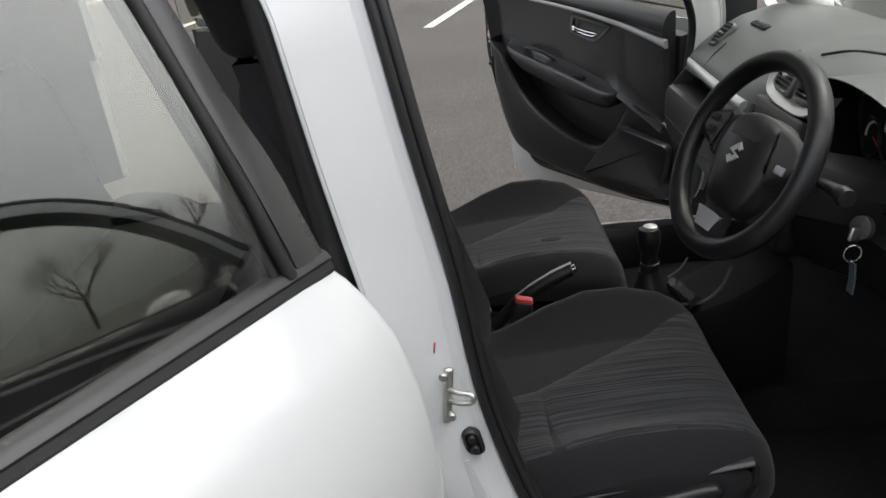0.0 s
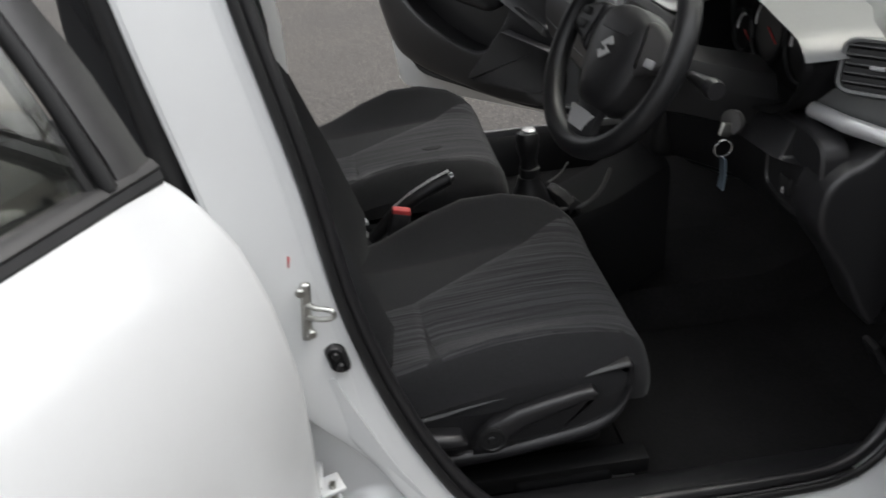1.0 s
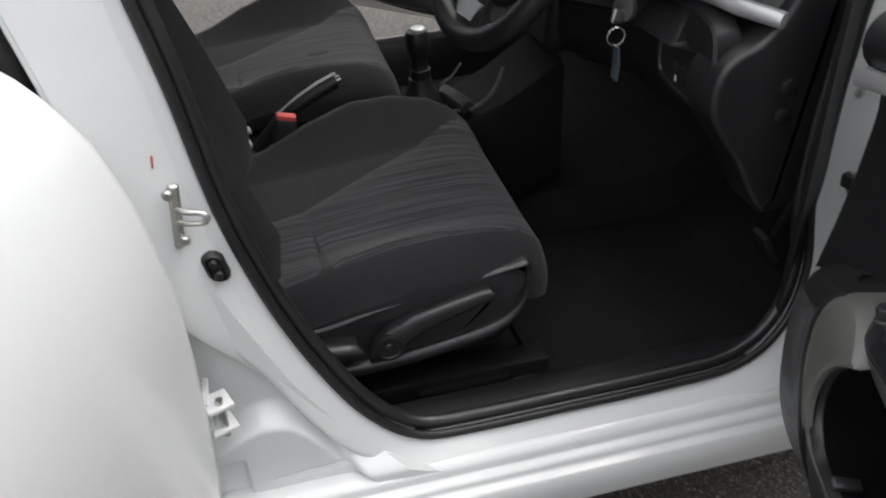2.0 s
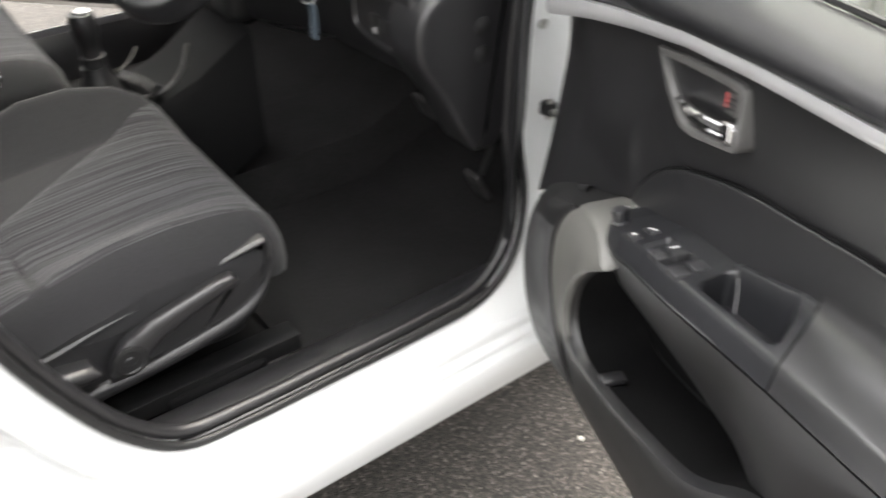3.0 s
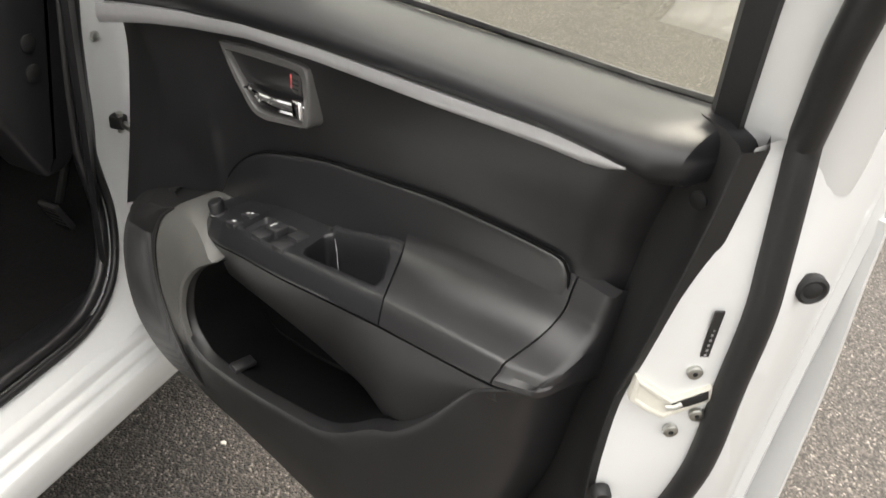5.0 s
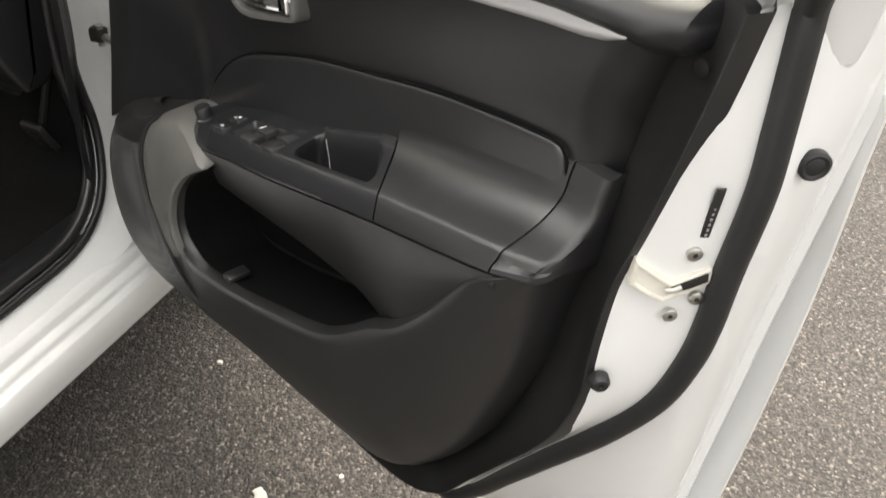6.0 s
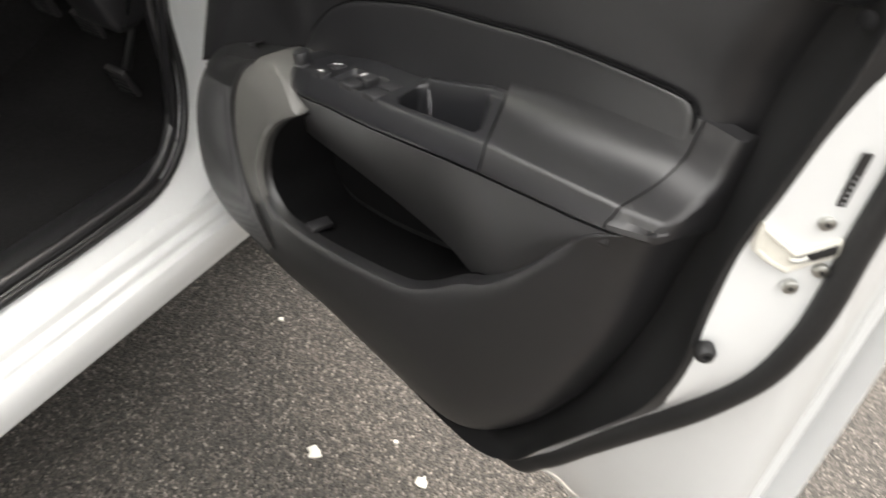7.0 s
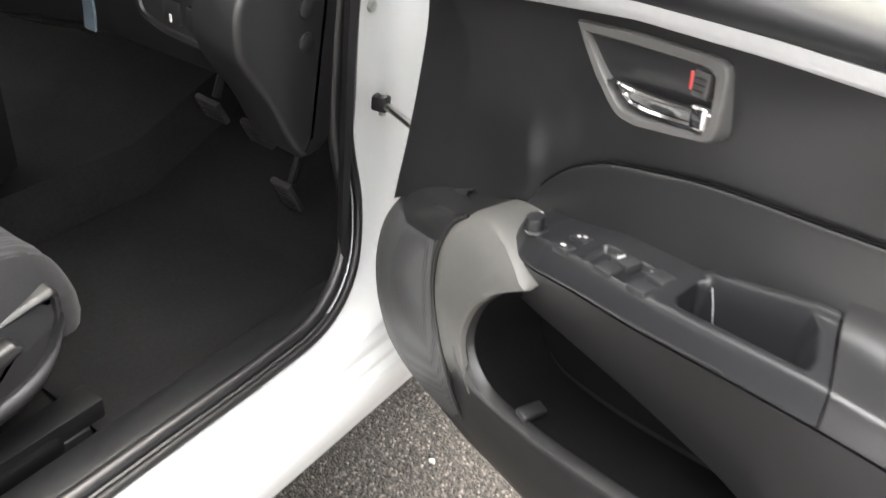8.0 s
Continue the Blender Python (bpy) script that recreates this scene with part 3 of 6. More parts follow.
body("rear_bench", sheet([[(x, y, z) for x, z in ((-0.60, 0.40), (-0.58, 0.52), (-0.75, 0.55), (-1.02, 0.53), (-1.06, 0.62), (-1.14, 0.95), (-1.2, 1.02))] for y in np.linspace(0.18, 1.66, 6)], (0, 0, -0.05)), CLOTH, "black cloth rear bench")


def scuff_plate():
    return sheet([[(x, y, z) for y, z in ((0.122, 0.374), (0.135, 0.380), (0.165, 0.380), (0.20, 0.366), (0.225, 0.33), (0.235, 0.24))] for x in np.linspace(0.16, 0.82, 10)], (0, 0.012, -0.012))


body("scuff_plate", scuff_plate(), TRIM, "black plastic scuff plate along the sill")
body("kick_panel", sheet([[(x, y, z) for x, y in ((0.80, 0.165), (0.83, 0.20), (0.88, 0.222), (1.0, 0.225), (1.15, 0.225))] for z in np.linspace(0.24, 0.92, 8)], (0, -0.012, 0)), TRIM, "black kick panel beside the footwell")

# ---------------------------------------------------------------- driver's and passenger's doors
TRIM_TOP = ((0.138, 0.902), (0.352, 0.955), (0.557, 0.993), (0.702, 1.017), (0.811, 1.032), (0.900, 1.040))
POCKET = [(0.424, 0.709), (0.392, 0.683), (0.364, 0.645), (0.351, 0.609), (0.350, 0.584), (0.361, 0.565), (0.394, 0.554), (0.452, 0.566), (0.515, 0.586), (0.620, 0.628), (0.665, 0.660), (0.705, 0.700), (0.737, 0.724), (0.776, 0.772), (0.812, 0.828), (0.842, 0.848), (0.858, 0.857)]
LOWER = [(0.255, 0.702), (0.150, 0.648), (0.095, 0.592), (0.058, 0.525), (0.050, 0.450), (0.080, 0.392), (0.160, 0.370), (0.290, 0.378), (0.490, 0.402), (0.640, 0.422), (0.705, 0.448), (0.748, 0.497), (0.795, 0.580), (0.838, 0.710), (0.852, 0.795), (0.861, 0.845), (0.864, 0.868)]
RIM = [(0.10, 0.385), (0.30, 0.385), (0.55, 0.410), (0.70, 0.430), (0.765, 0.470), (0.798, 0.525), (0.840, 0.600), (0.878, 0.671), (0.895, 0.735), (0.894, 0.789), (0.896, 0.850), (0.905, 0.900), (0.914, 0.952), (0.924, 1.010), (0.931, 1.064)]
SEAL_IN = [(0.10, 0.365), (0.30, 0.365), (0.55, 0.390), (0.72, 0.410), (0.769, 0.453), (0.810, 0.525), (0.854, 0.606), (0.899, 0.682), (0.927, 0.737), (0.940, 0.790), (0.941, 0.825), (0.941, 0.876), (0.943, 0.944), (0.939, 0.988), (0.930, 1.060)]
SEAL_OUT = [(0.10, 0.340), (0.30, 0.340), (0.55, 0.365), (0.73, 0.390), (0.780, 0.444), (0.820, 0.510), (0.857, 0.569), (0.902, 0.650), (0.938, 0.735), (0.950, 0.788), (0.956, 0.832), (0.955, 0.882), (0.955, 0.940), (0.951, 0.984), (0.943, 1.060)]
EDGE = [(0.02, 0.288), (0.30, 0.288), (0.55, 0.288), (0.72, 0.288), (0.80, 0.288), (0.86, 0.289), (0.915, 0.293), (0.945, 0.325), (0.950, 0.42), (0.952, 0.55), (0.954, 0.66), (0.956, 0.78), (0.959, 0.88), (0.962, 0.96), (0.965, 1.06)]


SKIRT_Z = (0.640, 0.643, 0.650, 0.661, 0.672, 0.688, 0.716, 0.760, 0.815, 0.835)
LOWER_PLAIN = [(0.255, 0.690), (0.150, 0.630), (0.118, 0.560), (0.122, 0.480), (0.150, 0.400), (0.187, 0.376), (0.300, 0.372), (0.423, 0.380), (0.521, 0.392), (0.660, 0.416), (0.760, 0.448), (0.805, 0.482), (0.838, 0.545), (0.862, 0.620), (0.874, 0.700), (0.864, 0.800), (0.864, 0.868)]
POCKET_PLAIN = [(0.290, 0.690), (0.305, 0.650), (0.330, 0.603), (0.365, 0.556), (0.400, 0.536), (0.440, 0.535), (0.500, 0.552), (0.589, 0.590), (0.660, 0.632), (0.724, 0.690), (0.775, 0.765), (0.812, 0.820), (0.842, 0.848), (0.858, 0.857)]


def front_door(name, hinge, angle, flip, driver, label):
    """A front door about its hinge: x runs back along the door (u), y into the cabin (v)."""
    def at(u, v, z):
        return (-u, v * flip, z)

    def on(v, lean=0.0):
        return lambda a, b, h: at(a, v + h + lean * b, b)

    lower, pocket = (LOWER, POCKET) if driver else (LOWER_PLAIN, POCKET_PLAIN)
    # painted shell: outer skin with its turned edge
    ri, si, so, ed = (spline(c, 90) for c in (RIM, SEAL_IN, SEAL_OUT, EDGE))
    rings = []
    for r, a, b, c in zip(ri, si, so, ed):
        m0, m1, m2 = r + (a - r) * 0.5, b + (c - b) * 0.30, b + (c - b) * 0.72
        rings.append([at(r[0] - 0.02, 0.040, r[1]), at(r[0], 0.090, r[1]), at(r[0] + (a[0] - r[0]) * 0.08, 0.089, r[1] + (a[1] - r[1]) * 0.08), at(m0[0], 0.072, m0[1]), at(a[0], 0.050, a[1]), at(b[0], 0.034, b[1]),
                      at(m1[0], 0.006, m1[1]), at(m2[0], -0.030, m2[1]), at(c[0] - 0.006, -0.050, c[1]), at(c[0], -0.056, c[1]), at(c[0] - 0.001, -0.064, c[1]), at(c[0] - 0.02, -0.075, c[1] + 0.012)])
    bm = loft(rings, False, False)
    skin = []
    for k in np.linspace(0, 1, 14):
        skin.append([at(u, -0.074 - 0.035 * math.sin(math.pi * min(1, k * 0.95 + 0.1)) + 0.055 * max(0, k - 0.75), 0.30 + k * (0.62 + 0.07 * u)) for u in np.linspace(-0.02, 0.968, 12)])
    sheet(skin, at(0, 0.006, 0), bm)
    front = [[at(u, v, z) for u, v in ((-0.02, -0.085), (0.0, -0.05), (0.03, 0.03), (0.09, 0.06))] for z in np.linspace(0.28, 1.02, 8)]
    if driver:
        loft(front, False, False, bm)
    shell = part(name, bm, WHITE, car, label)
    shell.matrix_parent_inverse = MOVE
    shell.matrix_basis = pose(*hinge, 0, 0, angle * flip)

    def piece(nm, b, m, lab="", up=None, sharp=38):
        return part(nm, b, m, up or shell, lab, sharp)

    if not driver:
        piece("front_seal", loft(front, False, False), RUBBER, "black cover on the hinge edge")
    backing = even(spline(lower[1:], 60), 40) + [np.array(p) for p in ((0.87, 0.90), (0.90, 1.03), (0.55, 0.99), (0.15, 0.90))]
    piece("inner_skin", pillow(backing, ((0, -0.05), (0, 0.0), (0.002, 0.002)), on(0.052)), DARK)
    # black rubber round the edge
    rub = [at((p[0] + q[0]) / 2, 0.046, (p[1] + q[1]) / 2) for p, q in zip(si, so)]
    edge_in = even(spline([(0.560, 0.428), (0.660, 0.436), (0.729, 0.462), (0.791, 0.563), (0.824, 0.647), (0.842, 0.739), (0.847, 0.818), (0.858, 0.863), (0.866, 0.919), (0.872, 0.974), (0.878, 1.020), (0.884, 1.062)], 90), 60)
    edge_out = even(spline(RIM[2:], 90), 60)
    band = []
    for a, b in zip(edge_in, edge_out):
        row = []
        for f, v in ((-0.15, 0.060), (0.1, 0.070), (0.5, 0.076), (0.85, 0.088), (0.97, 0.095), (1.0, 0.095), (1.04, 0.091), (1.12, 0.078), (0.9, 0.06)):
            p = a + (b - a) * f
            row.append(at(p[0], v + 0.006 * max(0, (p[1] - 0.95) / 0.1), p[1]))
        band.append(row)
    cover = piece("edge_cover", loft(band, False, False), DARK, "black cover behind the trim panel")

    # upper panel
    tops = even(TRIM_TOP, 130)
    rows = []
    for p in tops:
        u = p[0]
        lowz = lerp(u, (0.10, 0.138, 0.18, 0.25, 0.347, 0.45, 0.60, 0.80, 0.90), (0.595, 0.608, 0.636, 0.672, 0.722, 0.735, 0.755, 0.79, 0.80))
        w = (u - 0.138) / 0.762
        col = []
        for k in np.linspace(0, 1, 44):
            z = p[1] * (1 - k) + lowz * k
            rear_u = lerp(z, (0.80, 0.86, 0.90, 0.96, 1.01, 1.04), (0.846, 0.860, 0.866, 0.868, 0.882, 0.900))
            uu = (0.117 * (1 - k) + 0.114 * k) if driver else 0.162
            uu += (rear_u - uu) * w
            if driver:
                # the wall swells towards the hinge, then turns away from the cabin along a bowed crease
                fold = glide(z, (0.62, 0.638, 0.688, 0.766, 0.829, 0.858, 0.879, 0.90), (0.150, 0.158, 0.186, 0.217, 0.234, 0.221, 0.187, 0.165), 0.02)
                front_lift = (0.014 + 0.014 * k) * soft_step((0.35 - uu) / 0.20) - 0.13 * max(0.0, fold - uu)
            else:
                front_lift = 0.010 * max(0, 1 - (u - 0.15) / 0.16)
            edge = 0.026 * max(0, (w - 0.955) / 0.045) ** 2 + 0.012 * max(0, 1 - (u - 0.138) / 0.012)
            flare = 0.030 * max(0, (k - 0.72) / 0.28) ** 2 * min(1, max(0, (0.40 - u) / 0.07)) if not driver else front_lift
            pad_top = lerp(uu, (0.32, 0.337, 0.379, 0.44, 0.521, 0.609, 0.684, 0.751, 0.82), (0.72, 0.751, 0.794, 0.827, 0.857, 0.880, 0.899, 0.911, 0.918))
            hollow = 0.0165 * soft_step((pad_top + 0.105 - z) / 0.11) * soft_step((uu - 0.125) / 0.21) if driver else 0.0
            v = 0.100 - 0.006 * math.sin(math.pi * k) * (1 if not driver else 0.5) - hollow + max(front_lift, flare) - edge
            col.append(at(uu, v, z))
        rows.append(col)
    piece("trim_panel", sheet(rows, at(0, -0.04, 0)), TRIM, "black grained plastic door trim")
    # padded roll along the window
    rows = []
    n = 50
    for i, u in enumerate(np.linspace(0.140 if driver else 0.160, 0.918, n)):
        lowz = lerp(u, (0.14, 0.352, 0.557, 0.702, 0.811, 0.86, 0.90, 0.92), (0.894, 0.942, 0.983, 1.008, 1.022, 1.024, 1.023, 1.025))
        topz = lerp(u, (0.14, 0.35, 0.50, 0.65, 0.76, 0.85, 0.893, 0.92), (0.978, 1.003, 1.020, 1.035, 1.048, 1.058, 1.064, 1.067))
        k = max(0.0, (u - 0.878) / 0.040)
        end = math.sqrt(max(0.0, 1 - k * k)) * 0.9 + 0.1
        front = 0.018 * max(0, 1 - (u - 0.14) / 0.16)
        ring = []
        for v, f in ((0.060, 0.0), (0.096, 0.0), (0.109, 0.05), (0.1175, 0.19), (0.1215, 0.35), (0.1212, 0.49), (0.1172, 0.63), (0.1095, 0.76), (0.0985, 0.87), (0.085, 0.95), (0.070, 0.995), (0.056, 1.0), (0.050, 0.9), (0.048, 0.0)):
            ring.append(at(u, 0.05 + (v + front - 0.05) * end, lowz + (topz - lowz) * (0.5 + (f - 0.5) * (0.35 + 0.65 * end))))
        rows.append(ring)
    piece("belt_roll", loft(rows), ROLL, "soft charcoal padded belt roll")
    piece("glass_wiper", tube([at(u, 0.050, lerp(u, (0.14, 0.35, 0.50, 0.65, 0.76, 0.85, 0.893), (0.982, 1.006, 1.022, 1.037, 1.050, 1.060, 1.066))) for u in np.linspace(0.14, 0.892, 14)], 0.0035, 6), RUBBER)
    # silver strip
    rows = []
    for p in even([(0.150, 0.890), (0.20, 0.9045), (0.26, 0.920), (0.352, 0.9415), (0.438, 0.9625), (0.557, 0.9835), (0.632, 0.9945), (0.702, 1.0045), (0.758, 1.0135), (0.811, 1.0215), (0.856, 1.0265), (0.874, 1.028)], 48):
        w = lerp(p[0], (0.15, 0.25, 0.45, 0.7, 0.85, 0.862, 0.874), (0.0125, 0.0095, 0.0072, 0.0066, 0.0062, 0.0056, 0.0016))
        front = 0.0255 * max(0, 1 - (p[0] - 0.15) / 0.18)
        up = lerp(p[0], (0.85, 0.874), (0.0, 0.0035))
        rows.append([at(p[0], v + front, p[1] + s + up) for v, s in ((0.094, -w), (0.109, -w), (0.1150, -w * 0.86), (0.1175, -w * 0.4), (0.1182, 0.2 * w), (0.1178, w), (0.098, w))])
    piece("silver_strip", loft(rows), SILVER, "satin silver trim strip")
    # inner handle: a flat angular surround, a deep cup and a lever that leans over it
    rim_out = even([(0.366, 0.9270), (0.430, 0.9420), (0.506, 0.9560), (0.520, 0.9570), (0.525, 0.9530), (0.529, 0.930), (0.5305, 0.906), (0.526, 0.899), (0.500, 0.8905), (0.455, 0.8765), (0.436, 0.8745), (0.424, 0.8785), (0.400, 0.894), (0.382, 0.910), (0.366, 0.9270)], 61)[:-1]
    rim_in = even([(0.379, 0.9215), (0.440, 0.9340), (0.498, 0.9450), (0.5075, 0.9460), (0.515, 0.9430), (0.518, 0.928), (0.5205, 0.909), (0.517, 0.902), (0.494, 0.895), (0.460, 0.8865), (0.441, 0.8825), (0.431, 0.8845), (0.410, 0.8985), (0.393, 0.911), (0.379, 0.9215)], 61)[:-1]
    frame_rows = []
    for f, h in ((0.0, -0.02), (0.0, 0.003), (0.05, 0.0052), (0.14, 0.0062), (0.80, 0.0058), (0.94, 0.0042), (1.0, 0.001), (1.0, -0.018)):
        frame_rows.append([at(*(p := a + (b - a) * f)[:1], 0.098 + h, p[1]) for a, b in zip(rim_out, rim_in)])
    bz = piece("handle_bezel", loft(frame_rows, True, False), BEZEL, "dark grey angular inner handle surround")
    # the cup floor takes the same shade colour
    piece("handle_cup", pillow(inset(rim_in, -0.002), ((0, 0.0), (0.001, 0.0012), (0.002, 0.0015)), on(0.080)), SHADE_BLACK, "", bz)
    rows = []
    for k in np.linspace(0, 1, 36):
        u = 0.4165 + 0.1055 * k
        zt = glide(k, (0, 0.10, 0.45, 1), (0.8985, 0.9035, 0.9095, 0.9205), 0.06)
        zb = glide(k, (0, 0.10, 0.25, 0.45, 1), (0.8975, 0.8925, 0.8885, 0.8915, 0.9035), 0.06)
        v = 0.0975 + 0.010 * math.sin(math.pi * min(1, 0.15 + k * 0.75))
        # the broad face leans downwards under a rounded upper lip
        rows.append([at(u, v - 0.006, zt - 0.002), at(u, v - 0.001, zt), at(u, v + 0.0025, zt - 0.0008), at(u, v + 0.0035, zt - 0.0026), at(u, v + 0.0022, zt * 0.80 + zb * 0.20), at(u, v - 0.0040, zt * 0.22 + zb * 0.78), at(u, v - 0.0030, zb + 0.0018), at(u, v - 0.0048, zb), at(u, v - 0.008, zb + 0.002)])
    piece("pull_lever", loft(rows), CHROME, "chrome inner door lever", bz)
    piece("lever_tip", rbox(at(0.5135, 0.1040, 0.913), (0.0150, 0.008, 0.0180), 0.0028, 3, pose(0, 0, 0, 0, 10, 0)), CHROME, "", bz)
    piece("lock_button", rbox(at(0.5015, 0.094, 0.932), (0.0165, 0.012, 0.0205), 0.003, 2, pose(0, 0, 0, 0, 6, 0)), GREYTRIM, "", bz)
    for k in range(3):
        piece("grip_rib", rbox(at(0.5015, 0.1005, 0.9275 + 0.0045 * k), (0.010, 0.0016, 0.0016), 0.0005, 1, pose(0, 0, 0, 0, 10, 0)), DARK, "", bz)
    piece("lock_mark", rbox(at(0.4915, 0.095, 0.931), (0.0028, 0.008, 0.0135), 0.0008, 1, pose(0, 0, 0, 0, 10, 0)), RED, "red lock mark", bz)

    # armrest wall pad
    pad = spline([(0.327, 0.715), (0.331, 0.735), (0.3415, 0.754), (0.361, 0.777), (0.3835, 0.797), (0.413, 0.816), (0.444, 0.830), (0.5245, 0.860), (0.612, 0.883), (0.6865, 0.902), (0.753, 0.914), (0.806, 0.9215), (0.821, 0.921), (0.8275, 0.912), (0.8295, 0.897), (0.829, 0.862), (0.80, 0.79), (0.70, 0.74), (0.55, 0.71), (0.40, 0.69)], 96, True)
    if driver:
        piece("wall_pad", pillow(pad, ((0, -0.012), (0, 0.001), (0.0008, 0.0022), (0.002, 0.0028), (0.006, 0.0030)), on(0.0828)), SOFT, "charcoal vinyl wall pad")
        ring = [p for p in even([tuple(q) for q in pad] + [tuple(pad[0])], 120) if p[1] > 0.742 + 0.16 * (p[0] - 0.33)]
        ring.sort(key=lambda p: -math.atan2(p[1] - 0.74, p[0] - 0.55))
        piece("pad_seam", tube([at(p[0] + 0.0012 * (1 if p[0] > 0.81 else -0.4), 0.0838, p[1] + 0.0012) for p in ring], 0.0013, 6), SHADE_BLACK)
    # armrest: sections across the door, slanted towards its seams
    def edge_z(q):
        return lerp(q, (0.361, 0.392, 0.478, 0.542, 0.649, 0.702, 0.824, 0.869, 0.885), (0.737, 0.745, 0.771, 0.786, 0.814, 0.828, 0.857, 0.863, 0.866))

    def edge_v(q):
        return lerp(q, (0.361, 0.365, 0.374, 0.392, 0.425, 0.50, 0.80, 0.832, 0.862), (0.116, 0.127, 0.134, 0.141, 0.146, 0.148, 0.148, 0.1470, 0.1385))

    def skew(q):
        return lerp(q, (0.42, 0.58, 0.69, 0.75, 0.828, 0.85, 0.885), (0.0, 0.2, 0.85, 0.3, -0.10, -0.05, 0.0))

    def top(q, v, drop=0.0, wall=0.0):
        slope = lerp(q, (0.39, 0.45, 0.685, 0.70, 0.76, 0.828, 0.869), (0.04, 0.13, 0.15, 0.18, 0.30, 0.36, 0.36))
        vv = min(v, edge_v(q))
        return at(q - skew(q) * (0.148 - vv), vv, edge_z(q) + slope * max(0, edge_v(q) - 0.004 - vv) - drop)

    def groove(q):
        return lerp(q, (0.372, 0.40, 0.55, 0.65, 0.82, 0.858), (0.023, 0.029, 0.026, 0.022, 0.017, 0.0125))

    def front_face(q):
        """Rounded front edge and face of the armrest, from its top down to the seam."""
        vo, g = edge_v(q), groove(q)
        row = [top(q, vo - 0.0100, 0.0002), top(q, vo - 0.0078, 0.0016), top(q, vo - 0.0062, 0.0050), top(q, vo - 0.0008, g - 0.0070), top(q, vo, g - 0.0030), top(q, vo - 0.002, g - 0.0005), top(q, vo - 0.007, g)]
        a = row[-1]
        return row + [(a[0], 0.075 * flip, a[2] - 0.01)]

    def padded(q0, q1, reach, lift, turn=()):
        """Armrest whose top sweeps up into the wall in one hollow curve; turn rounds its far end off towards the edge of the door."""
        secs = []
        for q in np.linspace(q0, q1, 26):
            r, h = reach(q), lift(q)
            wall = 0.0853
            z1 = top(q, wall + r)[2]
            zc = top(q, wall)[2]
            row = [top(q, wall - 0.012, -h), top(q, wall - 0.003, -h)]
            for k in np.linspace(1, 0, 11):
                v = (1 - k) ** 2 * (wall + r) + 2 * k * (1 - k) * wall + k * k * wall
                z = (1 - k) ** 2 * z1 + 2 * k * (1 - k) * zc + k * k * (z1 + h)
                row.append((top(q, v)[0], v * flip, z))
            row += [top(q, v) for v in np.linspace(wall + r, edge_v(q) - 0.0125, 5)[1:]]
            secs.append(row + front_face(q))
        last = secs[-1]
        for f, du in turn:
            secs.append([(p[0] - du, flip * (0.06 + (p[1] * flip - 0.06) * f), p[2]) for p in last])
        return loft(secs)

    def well(a, b, a0, a1, b0, b1, r, soft):
        """0 outside a rounded rectangle, rising to 1 inside it."""
        da, db = abs(a - (a0 + a1) / 2) - (a1 - a0) / 2 + r, abs(b - (b0 + b1) / 2) - (b1 - b0) / 2 + r
        d = math.hypot(max(da, 0), max(db, 0)) + min(max(da, db), 0) - r
        return soft_step(-d / soft)

    cup = (0.562, 0.693, 0.0915, 0.1325, 0.012)

    def deck(q, v):
        """How far the top of the switch plate lies below its plain surface."""
        d = 0.050 * well(q, v, *cup, 0.0095)
        d -= 0.0045 * soft_step((q - 0.556) / 0.012) * soft_step((0.0925 - v) / 0.003)
        for a in (0.4765, 0.5155):
            d += 0.0060 * well(q, v, a - 0.0120, a + 0.0125, 0.1070, 0.1405, 0.005, 0.0040)
        return d

    def plate(q0, q1):
        secs = []
        cuts = sorted({*np.round(np.linspace(q0, q1, 150), 5), *np.round(np.linspace(0.564, 0.584, 24), 5), *np.round(np.linspace(0.672, 0.692, 24), 5)})
        for q in cuts:
            vs = [0.0805 + (edge_v(q) - 0.0125 - 0.0805) * k / 47 for k in range(48)]
            secs.append([top(q, 0.068)] + [top(q, v, deck(q, v)) for v in vs] + front_face(q))
        return loft(secs)
    if driver:
        sp = piece("switch_plate", plate(0.363, 0.7005), PLATE, "satin black window switch plate with a grip cup", sharp=55)
        piece("armrest", padded(0.7022, 0.8275, lambda q: lerp(q, (0.70, 0.74), (0.020, 0.034)), lambda q: lerp(q, (0.70, 0.74), (0.022, 0.036))), SOFT, "charcoal padded armrest")
        piece("armrest_end", padded(0.8292, 0.858, lambda q: 0.034, lambda q: 0.036, ((0.97, 0.003), (0.86, 0.0058), (0.5, 0.0075))), TRIM)
        secs = []
        for q in np.linspace(0.363, 0.835, 42):
            vo, zt = edge_v(q), edge_z(q) - groove(q) - 0.0003
            low_z = glide(q, (0.363, 0.40, 0.46, 0.55, 0.64, 0.70, 0.737, 0.776, 0.812, 0.835), SKIRT_Z)
            low_v = glide(q, (0.363, 0.40, 0.46, 0.55, 0.64, 0.70, 0.74, 0.82), (0.106, 0.105, 0.104, 0.104, 0.108, 0.128, 0.141, 0.144))
            row = [at(q, vo - 0.012, zt), at(q, vo - 0.0008, zt)]
            for f in (0.02, 0.25, 0.5, 0.75, 1.0):
                row.append(at(q, (vo - 0.0008) * (1 - f) + min(low_v, vo - 0.002) * f + 0.003 * math.sin(math.pi * f), zt * (1 - f) + min(low_z, zt - 0.006) * f))
            secs.append(row + [at(q, 0.07, min(low_z, zt - 0.006) - 0.01), at(q, 0.07, zt)])
        piece("armrest_skirt", loft(secs), TRIM, "smooth black panel under the armrest")
        piece("cup_line", tube([top(0.5735, 0.0945, 0.004), top(0.582, 0.097, 0.018), top(0.593, 0.101, 0.034)], 0.0005, 6), GREYPLASTIC, "", sp)
